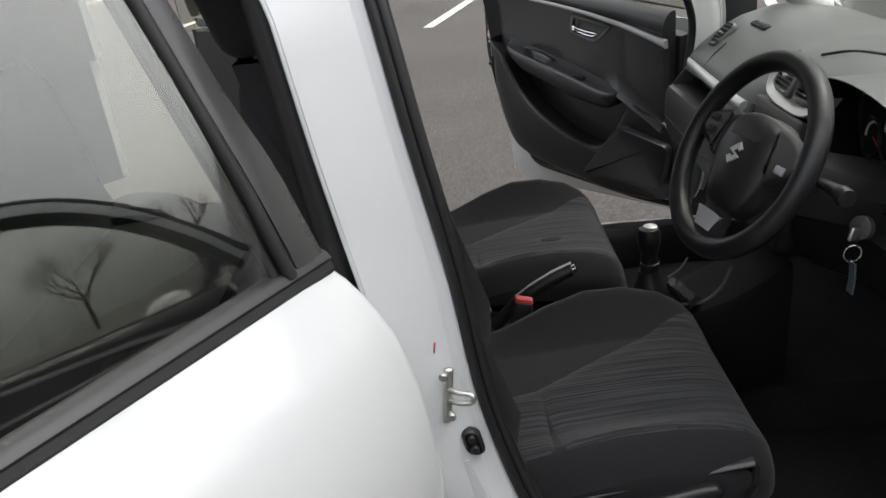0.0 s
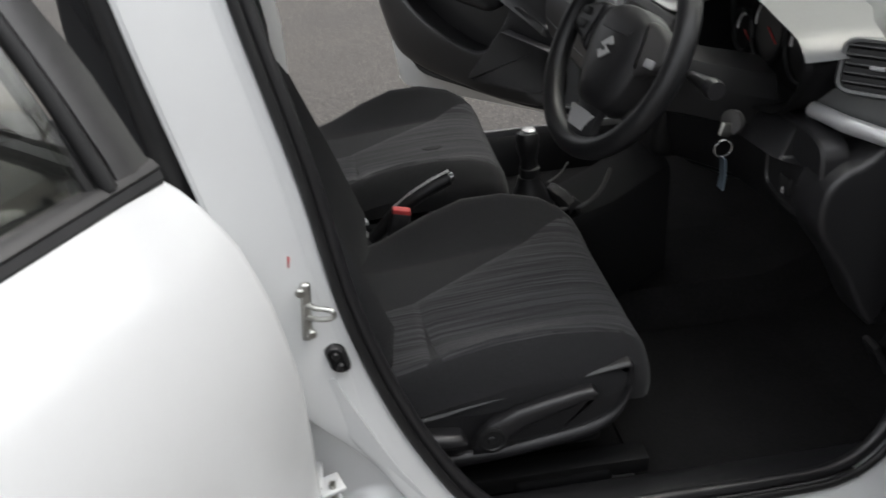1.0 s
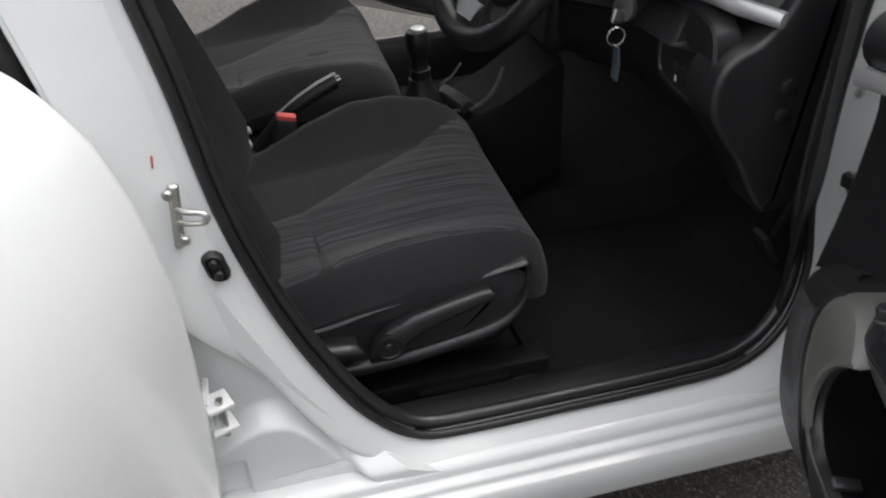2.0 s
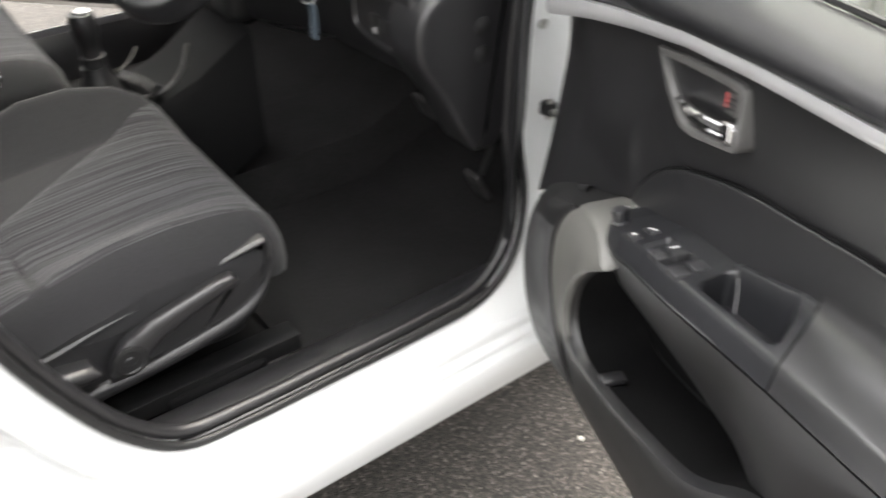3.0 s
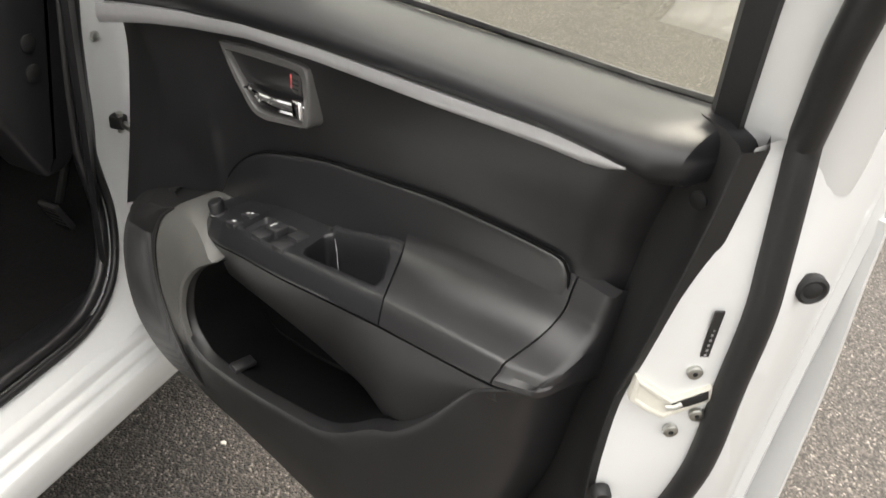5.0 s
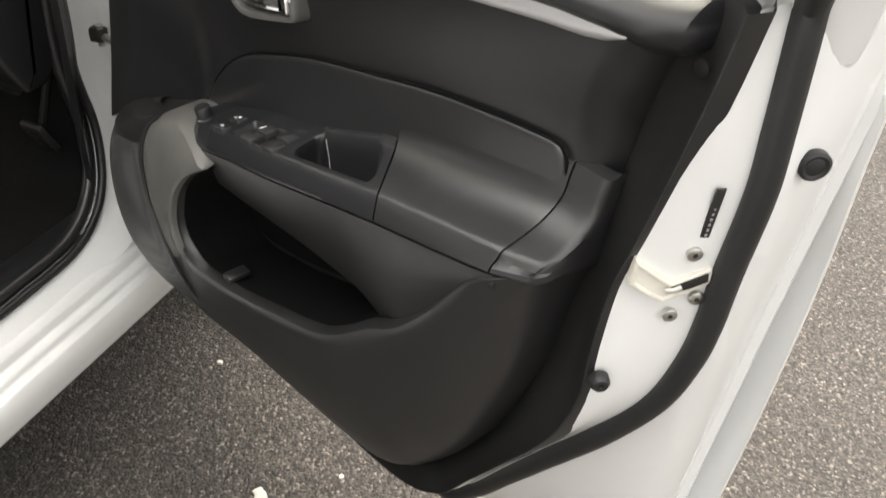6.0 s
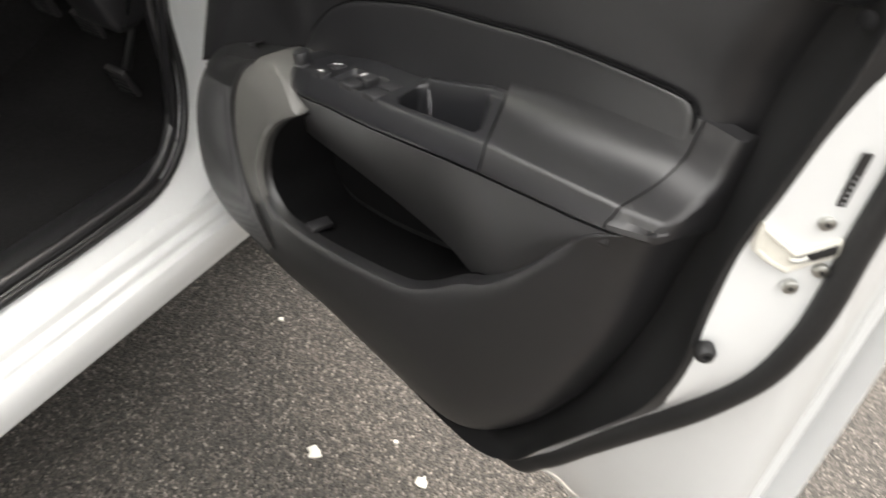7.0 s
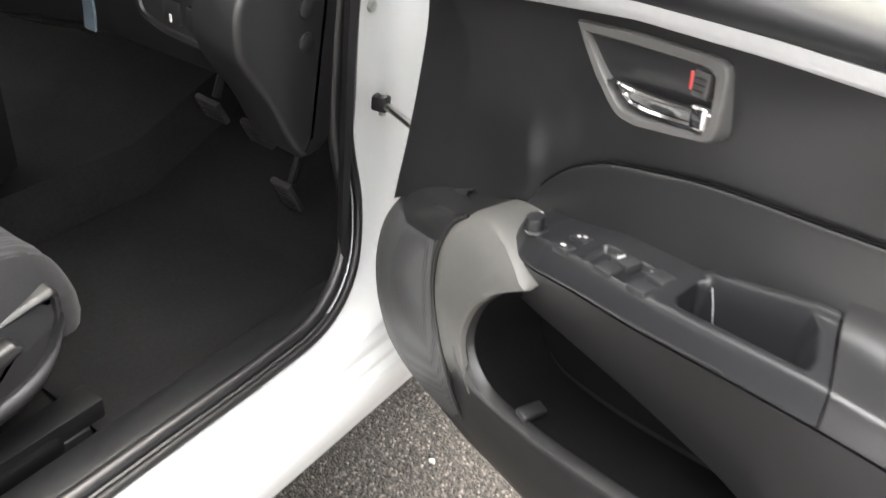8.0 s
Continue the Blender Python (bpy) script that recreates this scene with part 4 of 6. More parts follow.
        lift = math.degrees(math.atan2(0.05, 0.2))
        tilt = pose(0, 0, 0, 0, lift, 0) @ pose(0, 0, 0, -3 * flip, 0, 0)
        kn = piece("mirror_knob", lathe(((0, 0), (0.0105, 0), (0.0105, 0.002), (0.0082, 0.003), (0.0088, 0.013), (0.0078, 0.0155), (0, 0.016)), pose(*top(0.3955, 0.128)) @ pose(0, 0, 0, -10 * flip, lift * 0.6, 0), 24), PLATE, "black mirror adjuster knob", sp)
        piece("knob_mark", tube([Vector(top(0.389, 0.1255, -0.0165)), Vector(top(0.3925, 0.1215, -0.0165))], 0.0007, 6), PALE, "", kn)
        for q, v, su, sv in ((0.443, 0.1350, 0.019, 0.0115), (0.441, 0.1150, 0.019, 0.0115)):
            s = piece("lock_switch", rbox(top(q, v, 0.0006), (su, sv, 0.007), 0.0012, 2, tilt), SWITCH, "", sp)
            for dq, dv in (((-0.001, 0.0),) if v > 0.13 else ((-0.003, 0.001), (0.003, -0.001))):
                piece("switch_mark", rbox(top(q + dq, v + dv, -0.0034), (0.0052 if v > 0.13 else 0.0034, 0.0030, 0.0006), 0.0002, 1, tilt), PALE, "", s)
        for q, v in ((0.4965, 0.1330), (0.4995, 0.1160), (0.5355, 0.1330), (0.5375, 0.1145)):
            s = piece("window_switch", rbox(top(q, v, 0.0022), (0.0200, 0.0158, 0.0085), 0.0016, 2, tilt @ pose(0, 0, 0, 0, -3, 0)), SWITCH, "", sp)
            if v < 0.13:
                piece("switch_mark", tube([Vector(top(q - 0.0145, v - 0.004, 0.0012)), Vector(top(q - 0.0100, v + 0.0035, -0.0010))], 0.0004, 6), PALE, "", s)
            if q < 0.52 and v < 0.13:
                piece("switch_mark", rbox(top(q - 0.0065, v + 0.001, -0.0026), (0.0022, 0.0085, 0.0006), 0.0002, 1, tilt), PALE, "", s)
    else:
        # one bulging armrest that climbs towards the rear, with a finger grip and a switch let into its top
        secs = []
        for q in np.linspace(0.325, 0.80, 44):
            f = math.sqrt(max(0.0, 1 - max(0.0, (0.375 - q) / 0.05, (q - 0.70) / 0.10) ** 2)) * 0.92 + 0.08
            zt = glide(q, (0.325, 0.382, 0.518, 0.674, 0.80), (0.722, 0.731, 0.774, 0.818, 0.852), 0.02)
            zb = zt - lerp(q, (0.325, 0.36, 0.52, 0.70, 0.80), (0.036, 0.058, 0.078, 0.066, 0.030))
            v = 0.10 + 0.062 * f
            grip = 0.014 * well(q, 0.13, 0.60, 0.70, 0.10, 0.16, 0.02, 0.02)
            secs.append([at(q, 0.085, zt + 0.022), at(q, 0.105, zt + 0.012), at(q, 0.122 * f + 0.1 * (1 - f), zt + 0.004 - grip), at(q, v - 0.020 * f, zt - grip), at(q, v - 0.008 * f, zt - 0.002), at(q, v - 0.002 * f, zt - 0.008), at(q, v, zt * 0.7 + zb * 0.3), at(q, v - 0.006 * f, zt * 0.3 + zb * 0.7), at(q, v - 0.020 * f, zb + 0.004), at(q, v - 0.036 * f, zb), at(q, 0.085, zb + 0.004)])
        ar = piece("armrest", loft(secs), TRIM, "black bulging armrest with a finger grip")
        piece("window_switch", rbox(at(0.47, 0.135, 0.766), (0.040, 0.016, 0.010), 0.003, 2, pose(0, 0, 0, 0, 16, 0)), DARK, "", ar)
        piece("pull_grip", tube(spline([at(0.585, 0.118, 0.806), at(0.62, 0.128, 0.828), at(0.67, 0.130, 0.840), at(0.715, 0.118, 0.842)], 20), 0.0055, 8), TRIM, "", ar)

    # lower panel with the map pocket
    lo, li = even(spline(lower, 90), 72), even(spline(pocket, 90), 72)
    rows, inner = [], []
    for i, (o, q) in enumerate(zip(lo, li)):
        s = i / 71
        row = [at(o[0], 0.050, o[1])]
        lipv = lerp(s, (0, 0.10, 0.30, 0.5, 0.75, 0.90, 0.96, 1), (0.152, 0.155, 0.153, 0.150, 0.149, 0.148, 0.146, 0.134))
        if not driver:
            lipv = lerp(s, (0, 0.08, 0.25, 0.75, 0.90, 0.96, 1), (0.118, 0.132, 0.140, 0.144, 0.148, 0.146, 0.134))
        low = lerp(s, (0, 0.3, 0.45), (0.010, 0.006, 0.0)) if driver else 0.0
        rim = lerp(s, (0, 0.1, 0.3, 0.7, 0.85, 1), (0.118, 0.112, 0.112, 0.110, 0.112, 0.114))
        hem = soft_step((s - 0.42) / 0.1)
        for k, v in ((0.0, rim - 0.022 - 0.010 * hem), (0.02 + 0.010 * hem, rim - 0.006 - 0.012 * hem), (0.06 + 0.01 * hem, rim - 0.006 * hem), (0.10 + 0.02 * hem, rim + 0.001), (0.3, rim * 0.6 + lipv * 0.4 + 0.004 - low), (0.6, rim * 0.25 + lipv * 0.75 + 0.004 - low), (0.86, lipv + 0.001 - low * 0.4), (0.94, lipv + 0.003), (0.98, lipv + 0.002), (1.0, lipv - 0.003)):
            p = o + (q - o) * k
            row.append(at(p[0], v, p[1]))
        inn = q + (np.array((0.53, 0.66)) - q) * 0.02
        row.append(at(inn[0], lipv - 0.010, inn[1]))
        rows.append(row)
        inner.append([at(inn[0], lipv - 0.009, inn[1]), at(inn[0] - 0.004, lipv - 0.03, inn[1] - 0.008), at(inn[0], 0.055, inn[1] - 0.01)])
    piece("pocket_panel", loft(rows, False, False), TRIM, "black lower door panel with moulded map pocket")
    # driver's pocket coloured near black for its shade; the far door keeps plain trim
    piece("pocket_back", pillow(li, ((0, -0.004), (0, 0.0), (0.004, 0.001)), on(0.058)), SHADE_BLACK if driver else TRIM)
    piece("pocket_wall", loft(inner, False, False), SHADE_BLACK if driver else TRIM)
    if driver:
        piece("pocket_peg", rbox(at(0.448, 0.134, 0.570), (0.016, 0.028, 0.008), 0.0025, 2), TRIM)
    if driver:
        # speaker cover at the front foot of the door, and the smooth facet beside it
        bound = even(spline([(0.306, 0.709), (0.292, 0.694), (0.285, 0.666), (0.284, 0.625), (0.292, 0.588), (0.307, 0.555), (0.324, 0.520), (0.335, 0.478), (0.336, 0.440), (0.328, 0.404)], 60), 34)
        foot = even(spline([(0.200, 0.676), (0.150, 0.648), (0.095, 0.592), (0.058, 0.525), (0.050, 0.450), (0.080, 0.392), (0.160, 0.371), (0.240, 0.384), (0.320, 0.398)], 60), 34)
        BOUND_I, BOUND_V = (0, 3, 6, 12, 18, 22, 26, 30, 33), (0.138, 0.151, 0.158, 0.159, 0.157, 0.152, 0.140, 0.122, 0.106)
        rows = []
        for i, (o, g) in enumerate(zip(foot, bound)):
            vo, vg = 0.102, glide(i, BOUND_I, BOUND_V, 2)
            row = [at(o[0], vo - 0.02, o[1])]
            for f in (0.0, 0.06, 0.3, 0.6, 0.9, 1.0):
                p = o + (g - o) * f
                row.append(at(p[0], vo + (vg - vo) * math.sin(f * math.pi / 2) + lerp(i, (0, 20, 33), (0.014, 0.012, 0.0)) * math.sin(math.pi * f) + (0 if 0 < f < 1 else -0.003), p[1]))
            rows.append(row)
        rows.insert(0, [(p[0], 0.085 * flip, p[2] + 0.004) for p in rows[0]])
        piece("speaker_grille", loft(rows, False, False), GRILLE, "finely perforated black speaker grille")
        piece("grille_cap", loft([[(p[0], p[1] + 0.002 * flip, p[2] + 0.001) for p in r] for r in rows[:7]], False, False), DARK)
        piece("grille_bead", tube([at(p[0] + 0.001, glide(i, BOUND_I, BOUND_V, 2) + 0.001, p[1]) for i, p in enumerate(bound)], 0.0025, 6), TRIM)
        lip = even(spline([(0.425, 0.708), (0.393, 0.682), (0.3655, 0.645), (0.3525, 0.609), (0.3515, 0.585), (0.360, 0.563), (0.368, 0.530), (0.364, 0.490), (0.352, 0.450), (0.336, 0.412)], 80), 34)
        wing = []
        for i, (g, q) in enumerate(zip(bound, lip)):
            vg = glide(i, BOUND_I, BOUND_V, 2) - 0.02 * soft_step((i - 19) / 7)
            vq = glide(i, (0, 3, 8, 12, 17, 21, 25, 33), (0.156, 0.162, 0.1635, 0.1635, 0.1625, 0.153, 0.130, 0.090), 1)
            row = []
            for f in (0.0, 0.05, 0.2, 0.4, 0.6, 0.8, 0.95, 1.0):
                p = g + (q - g) * f
                crown = 0.015 * math.sin(math.pi * f) * (1 - soft_step(i / 8))
                row.append(at(p[0], vg + (vq - vg) * f - 0.004 * math.sin(math.pi * f) + (0 if 0 < f < 1 else -0.003), p[1] + crown))
            row += [at(p[0] + 0.001, vq - 0.009, p[1] - 0.001)]
            wing.append(row)
        wing.insert(0, [(p[0], p[1] - 0.006 * flip, p[2] + 0.003) for p in wing[0]])
        wing.insert(0, [(p[0], 0.085 * flip, p[2] + 0.004) for p in wing[0]])
        # the facet's paleness is sky light put into its base colour
        piece("pocket_wing", loft(wing, False, False), LIT_FACET, "smooth facet beside the map pocket, coloured pale for the light it catches")
    else:
        field = even([(0.285, 0.625), (0.20, 0.600), (0.135, 0.580), (0.125, 0.565), (0.150, 0.455), (0.170, 0.435), (0.30, 0.430), (0.42, 0.440), (0.44, 0.452), (0.40, 0.500), (0.330, 0.585), (0.300, 0.622), (0.285, 0.625)], 49)[:-1]
        piece("speaker_grille", pillow(field, ((0, -0.03), (0, 0.0), (0.002, 0.004), (0.005, 0.005), (0.02, 0.006)), lambda a, b, h: at(a, 0.136 + 0.10 * (b - 0.43) + 0.10 * (a - 0.13) + h, b)), TRIM, "black speaker cover of the passenger door")

    # rear edge hardware
    rear = pose(0, 0, 0, -90 * flip, 0, 51 * flip)
    for u, v, z in ((0.9315, 0.0665, 0.891), (0.930, 0.0685, 0.8366), (0.939, 0.058, 0.8535)):
        sc = piece("latch_screw", lathe(((0, -0.003), (0.0052, -0.003), (0.0052, 0.0004), (0.0044, 0.0010), (0, 0.0012)), pose(*at(u, v, z)) @ rear, 16), STEEL)
        piece("screw_recess", lathe(((0, 0.001), (0.0019, 0.001), (0.0019, 0.0014), (0, 0.0014)), pose(*at(u, v, z)) @ rear, 6), DARK, "", sc)

    def face(a, b, h):
        return at(a + 0.78 * h, 0.0965 - 1.2 * (a - 0.905) + 0.62 * h, b)
    notch = [(0.9079, 0.8804), (0.9165, 0.8712), (0.9250, 0.8630), (0.9320, 0.8700), (0.9393, 0.8772), (0.9409, 0.8687), (0.9325, 0.8590), (0.9235, 0.8497), (0.9150, 0.8560), (0.9079, 0.8636)]
    lt = piece("latch", pillow(notch, ((-0.0015, -0.006), (-0.0015, 0.0006), (-0.0005, 0.0014), (0.0008, 0.0012), (0.0016, -0.0004)), face), CREAM, "cream plastic latch opening")
    piece("latch_mouth", pillow([(0.9250, 0.8625), (0.9320, 0.8695), (0.9390, 0.8765), (0.9402, 0.8695), (0.9330, 0.8625), (0.9270, 0.8590)], ((0, -0.004), (0, 0.0022), (0.0008, 0.0026)), face), DARK, "", lt)
    piece("latch_claw", tube([face(0.9225, 0.8605, 0.003), face(0.9260, 0.8620, 0.004), face(0.9290, 0.8645, 0.003)], 0.0018, 8), STEEL, "", lt)
    lean_m = pose(0, 0, 0, 0, 0, 51 * flip) @ pose(0, 0, 0, -8, 4, 0)
    lab = piece("data_label", rbox(face(0.9316, 0.925, 0.0015), (0.0066, 0.0016, 0.043), 0.0005, 1, lean_m), LABELBLACK, "narrow black data label")
    for k in range(9):
        piece("print_bar", rbox(face(0.9316, 0.9085 + 0.0041 * k, 0.0026), (0.0016, 0.0006, 0.0021), 0.0002, 1, lean_m), GREYPLASTIC, "", lab)
    piece("rubber_stop", lathe(((0, -0.003), (0.0078, -0.003), (0.0078, 0.004), (0.0056, 0.007), (0.0026, 0.007), (0.0018, 0.004), (0, 0.004)), pose(*at(0.905, 0.092, 0.765)) @ rear, 18), RUBBER, "black rubber stop")
    piece("grommet", lathe(((0, -0.006), (0.0106, -0.006), (0.0106, -0.0006), (0.0085, 0.0006), (0.0062, -0.0004), (0.0044, 0.0004), (0, 0.0008)), pose(*at(0.9625, 0.012, 0.956)) @ rear, 20), RUBBER, "black rubber grommet")
    piece("trim_plug", lathe(((0, 0), (0.0056, 0), (0.0056, 0.0015), (0.004, 0.0025), (0, 0.0025)), pose(*at(0.912, 0.0962, 1.024)) @ pose(0, 0, 0, -90 * flip, 0, 0), 18), CONSOLE, "", cover)

    # window frame, glass and mirror
    def lean(z):
        return 0.040 + 0.33 * max(0, z - 1.03)
    outline = [(0.03, 1.00), (0.16, 1.14), (0.33, 1.29), (0.52, 1.395), (0.72, 1.43), (0.86, 1.435), (0.935, 1.36), (0.920, 1.22), (0.905, 1.13), (0.890, 1.03)]
    wf = even(spline(outline, 80), 70)
    rows = []
    for i, p in enumerate(wf):
        d = wf[min(i + 1, 69)] - wf[max(i - 1, 0)]
        o = np.array((-d[1], d[0])) / np.linalg.norm(d)
        if o @ (p - np.array((0.55, 1.15))) < 0:
            o = -o
        rows.append((p, o))
    inner = [[at(*(q := p + o * k)[:1], lean(q[1]) + v, q[1]) for k, v in ((-0.010, -0.02), (-0.010, 0.012), (-0.004, 0.018), (0.013, 0.018), (0.015, -0.01))] for p, o in rows]
    piece("window_channel", loft(inner), RUBBER, "black window channel")
    outer = [[at(*(q := p + o * k)[:1], lean(q[1]) + v, q[1]) for k, v in ((0.013, 0.013), (0.030, 0.010), (0.036, 0.005), (0.044, 0.002), (0.058, -0.020), (0.066, -0.040), (0.064, -0.05), (0.014, -0.05))] for p, o in rows]
    piece("window_frame", loft(outer), WHITE, "white painted window frame")
    climb = [(p[0] + o[0] * 0.052, lean(p[1]) + 0.002, p[1] + o[1] * 0.052) for p, o in reversed(rows)]
    climb = [at(u - 0.006 * soft_step((1.25 - z) / 0.2), v + 0.006 * soft_step((1.2 - z) / 0.14), z) for u, v, z in climb if z > 1.12 or u < 0.8]
    piece("door_seal", tube(rub + climb, 0.0105, 10), RUBBER, "black rubber door seal")
    pane = [np.array((0.05, 0.985)), *[p + o * 0.006 for p, o in rows], np.array((0.885, 0.985))]
    piece("window_glass", pillow(pane, ((0, -0.002), (0, 0.002)), lambda a, b, h: at(a, lean(b) - 0.004 + h, b)), GLASS, "clear side window, wound up")
    mh = []
    for k in np.linspace(0, 1, 12):
        r = math.sqrt(max(0.0, 1 - (2 * k - 1) ** 2)) * 0.9 + 0.1
        mh.append([at(0.185 + 0.085 * r * math.cos(a), -0.11 - 0.19 * k, 0.965 + 0.072 * r * math.sin(a)) for a in (2 * math.pi * j / 20 for j in range(20))])
    mr = piece("door_mirror", loft(mh), WHITE, "white door mirror housing")
    piece("mirror_foot", tube([at(0.10, -0.05, 0.985), at(0.12, -0.10, 0.975), at(0.13, -0.14, 0.975)], [0.03, 0.024, 0.026], 12, flat=0.7), DARK, "", mr)
    return shell


front_door("front_door", (0.91, 0.10, 0), 65, 1, True, "white driver's door standing wide open")
front_door("front_door", (0.86, 1.75, 0), 46, -1, False, "white passenger door standing open")


# ---------------------------------------------------------------- rear doors
def rear_door(hinge, angle, flip, label):
    """A rear door about its hinge: x runs back along the door (u), y outwards is minus."""
    def at(u, w, z):
        return (-u, -w * flip, z)

    def wz(z):
        return lerp(z, (0.27, 0.34, 0.45, 0.60, 0.76, 0.85, 0.918, 0.97, 1.017), (-0.012, 0.006, 0.018, 0.024, 0.022, 0.004, -0.018, -0.042, -0.0686))

    def ufront(z):
        return lerp(z, (0.27, 0.44, 0.63, 0.76, 0.87, 0.92, 0.96, 1.0, 1.017), (0.02, 0.004, -0.004, -0.004, 0.0, 0.006, 0.018, 0.036, 0.053))

    zs = [0.27, 0.30, 0.36, 0.45, 0.55, 0.65, 0.74, 0.80, 0.85, 0.885, 0.918, 0.945, 0.97, 0.992, 1.008, 1.017]
    rows = []
    for z in zs:
        uf = ufront(z)
        row = [at(uf + 0.012, wz(z) - 0.05, z), at(uf + 0.002, wz(z) - 0.022, z), at(uf, wz(z) - 0.006, z), at(uf + 0.004, wz(z) - 0.001, z), at(uf + 0.012, wz(z) + 0.001, z)]
        for u in (0.06, 0.12, 0.2, 0.3, 0.4, 0.55, 0.72, 0.80):
            row.append(at(uf * (1 - u) + u + 0.0, wz(z) + 0.004 + 0.010 * math.sin(u * 3.6) * (z < 0.95), z))
        rows.append(row)
    shell = part("rear_door", sheet(rows, at(0, -0.004, 0)), WHITE, car, label)
    shell.matrix_parent_inverse = MOVE
    shell.matrix_basis = pose(*hinge, 0, 0, angle * flip)

    def piece(nm, b, m, lab="", up=None):
        return part(nm, b, m, up or shell, lab)

    def lean(z):
        return -0.0686 - 0.35 * (z - 1.017)
    piece("inner_skin", sheet([[at(u, -0.075 - 0.02 * (z > 0.98), z) for u in (0.02, 0.4, 0.8)] for z in (0.28, 0.6, 1.0)], at(0, -0.01, 0)), DARK)
    tr = piece("trim_panel", sheet([[at(u, -0.105 - 0.02 * math.sin(math.pi * k), z) for u in np.linspace(0.06, 0.78, 8)] for k, z in ((0, 0.36), (0.3, 0.5), (0.6, 0.7), (0.8, 0.85), (1, 1.0))], at(0, 0.03, 0)), TRIM, "black rear door trim")
    piece("armrest", rbox(at(0.38, -0.14, 0.75), (0.34, 0.06, 0.05), 0.02, 3), SOFT, "", tr)
    piece("handle_bezel", rbox(at(0.2, -0.13, 0.90), (0.12, 0.02, 0.06), 0.01, 3), GREYTRIM, "", tr)
    belt = [[at(u, lean(z) + d, z) for d, z in ((-0.012, 1.005), (0.004, 1.008), (0.008, 1.014), (0.007, 1.022), (0.010, 1.026), (0.006, 1.032), (-0.004, 1.036), (-0.012, 1.034))] for u in np.linspace(0.050, 0.80, 12)]
    piece("belt_moulding", loft(belt), RUBBER, "black belt moulding")
    cover = [[at(u, lean(z) + d, z) for u, d in ((lerp(z, (1.02, 1.136, 1.208, 1.312, 1.44), (0.053, 0.068, 0.090, 0.112, 0.150)), -0.014), (lerp(z, (1.02, 1.136, 1.208, 1.312, 1.44), (0.053, 0.068, 0.090, 0.112, 0.150)), 0.004), (lerp(z, (1.02, 1.44), (0.075, 0.16)), 0.007), (lerp(z, (1.046, 1.127, 1.218, 1.318, 1.44), (0.100, 0.110, 0.126, 0.142, 0.165)), 0.006), (lerp(z, (1.046, 1.318, 1.44), (0.103, 0.145, 0.167)), -0.014))] for z in np.linspace(1.022, 1.44, 14)]
    piece("pillar_cover", loft(cover), FILM, "black pillar cover of the window frame")
    bead = [at(lerp(z, (1.03, 1.127, 1.218, 1.318, 1.44), (0.112, 0.121, 0.136, 0.152, 0.173)), lean(z) + 0.004, z) for z in np.linspace(1.028, 1.44, 14)]
    piece("window_bead", tube(bead, 0.0085, 10), RUBBER, "rounded black window bead")
    chan = [at(lerp(z, (1.03, 1.127, 1.218, 1.318, 1.44), (0.126, 0.138, 0.152, 0.167, 0.187)), lean(z) - 0.006, z) for z in np.linspace(1.028, 1.44, 14)]
    piece("window_channel", tube(chan, 0.008, 8), RUBBER)
    top = [at(u, lean(z), z) for u, z in ((0.165, 1.44), (0.30, 1.445), (0.5, 1.43), (0.68, 1.37), (0.76, 1.25), (0.79, 1.05))]
    piece("window_frame", tube(spline(top, 30), 0.022, 10), RUBBER, "black window frame")
    piece("window_glass", sheet([[at(u, lean(z) - 0.008 + 0.40 * (z - 1.0) * (1.44 - z) - 0.16 * max(0.0, u - 0.10) ** 2, z) for u in np.linspace(lerp(z, (1.0, 1.44), (0.12, 0.18)), lerp(z, (1.0, 1.25, 1.44), (0.79, 0.76, 0.6)), 25)] for z in np.linspace(1.0, 1.44, 23)], at(0, -0.004, 0)), GLASS, "green-tinted rear window, wound up")
    return shell


rear_door((-0.06, 0.07, 0), 59, 1, "white rear door standing open")
rear_door((-0.14, 1.78, 0), 36, -1, "white rear door open on the far side")


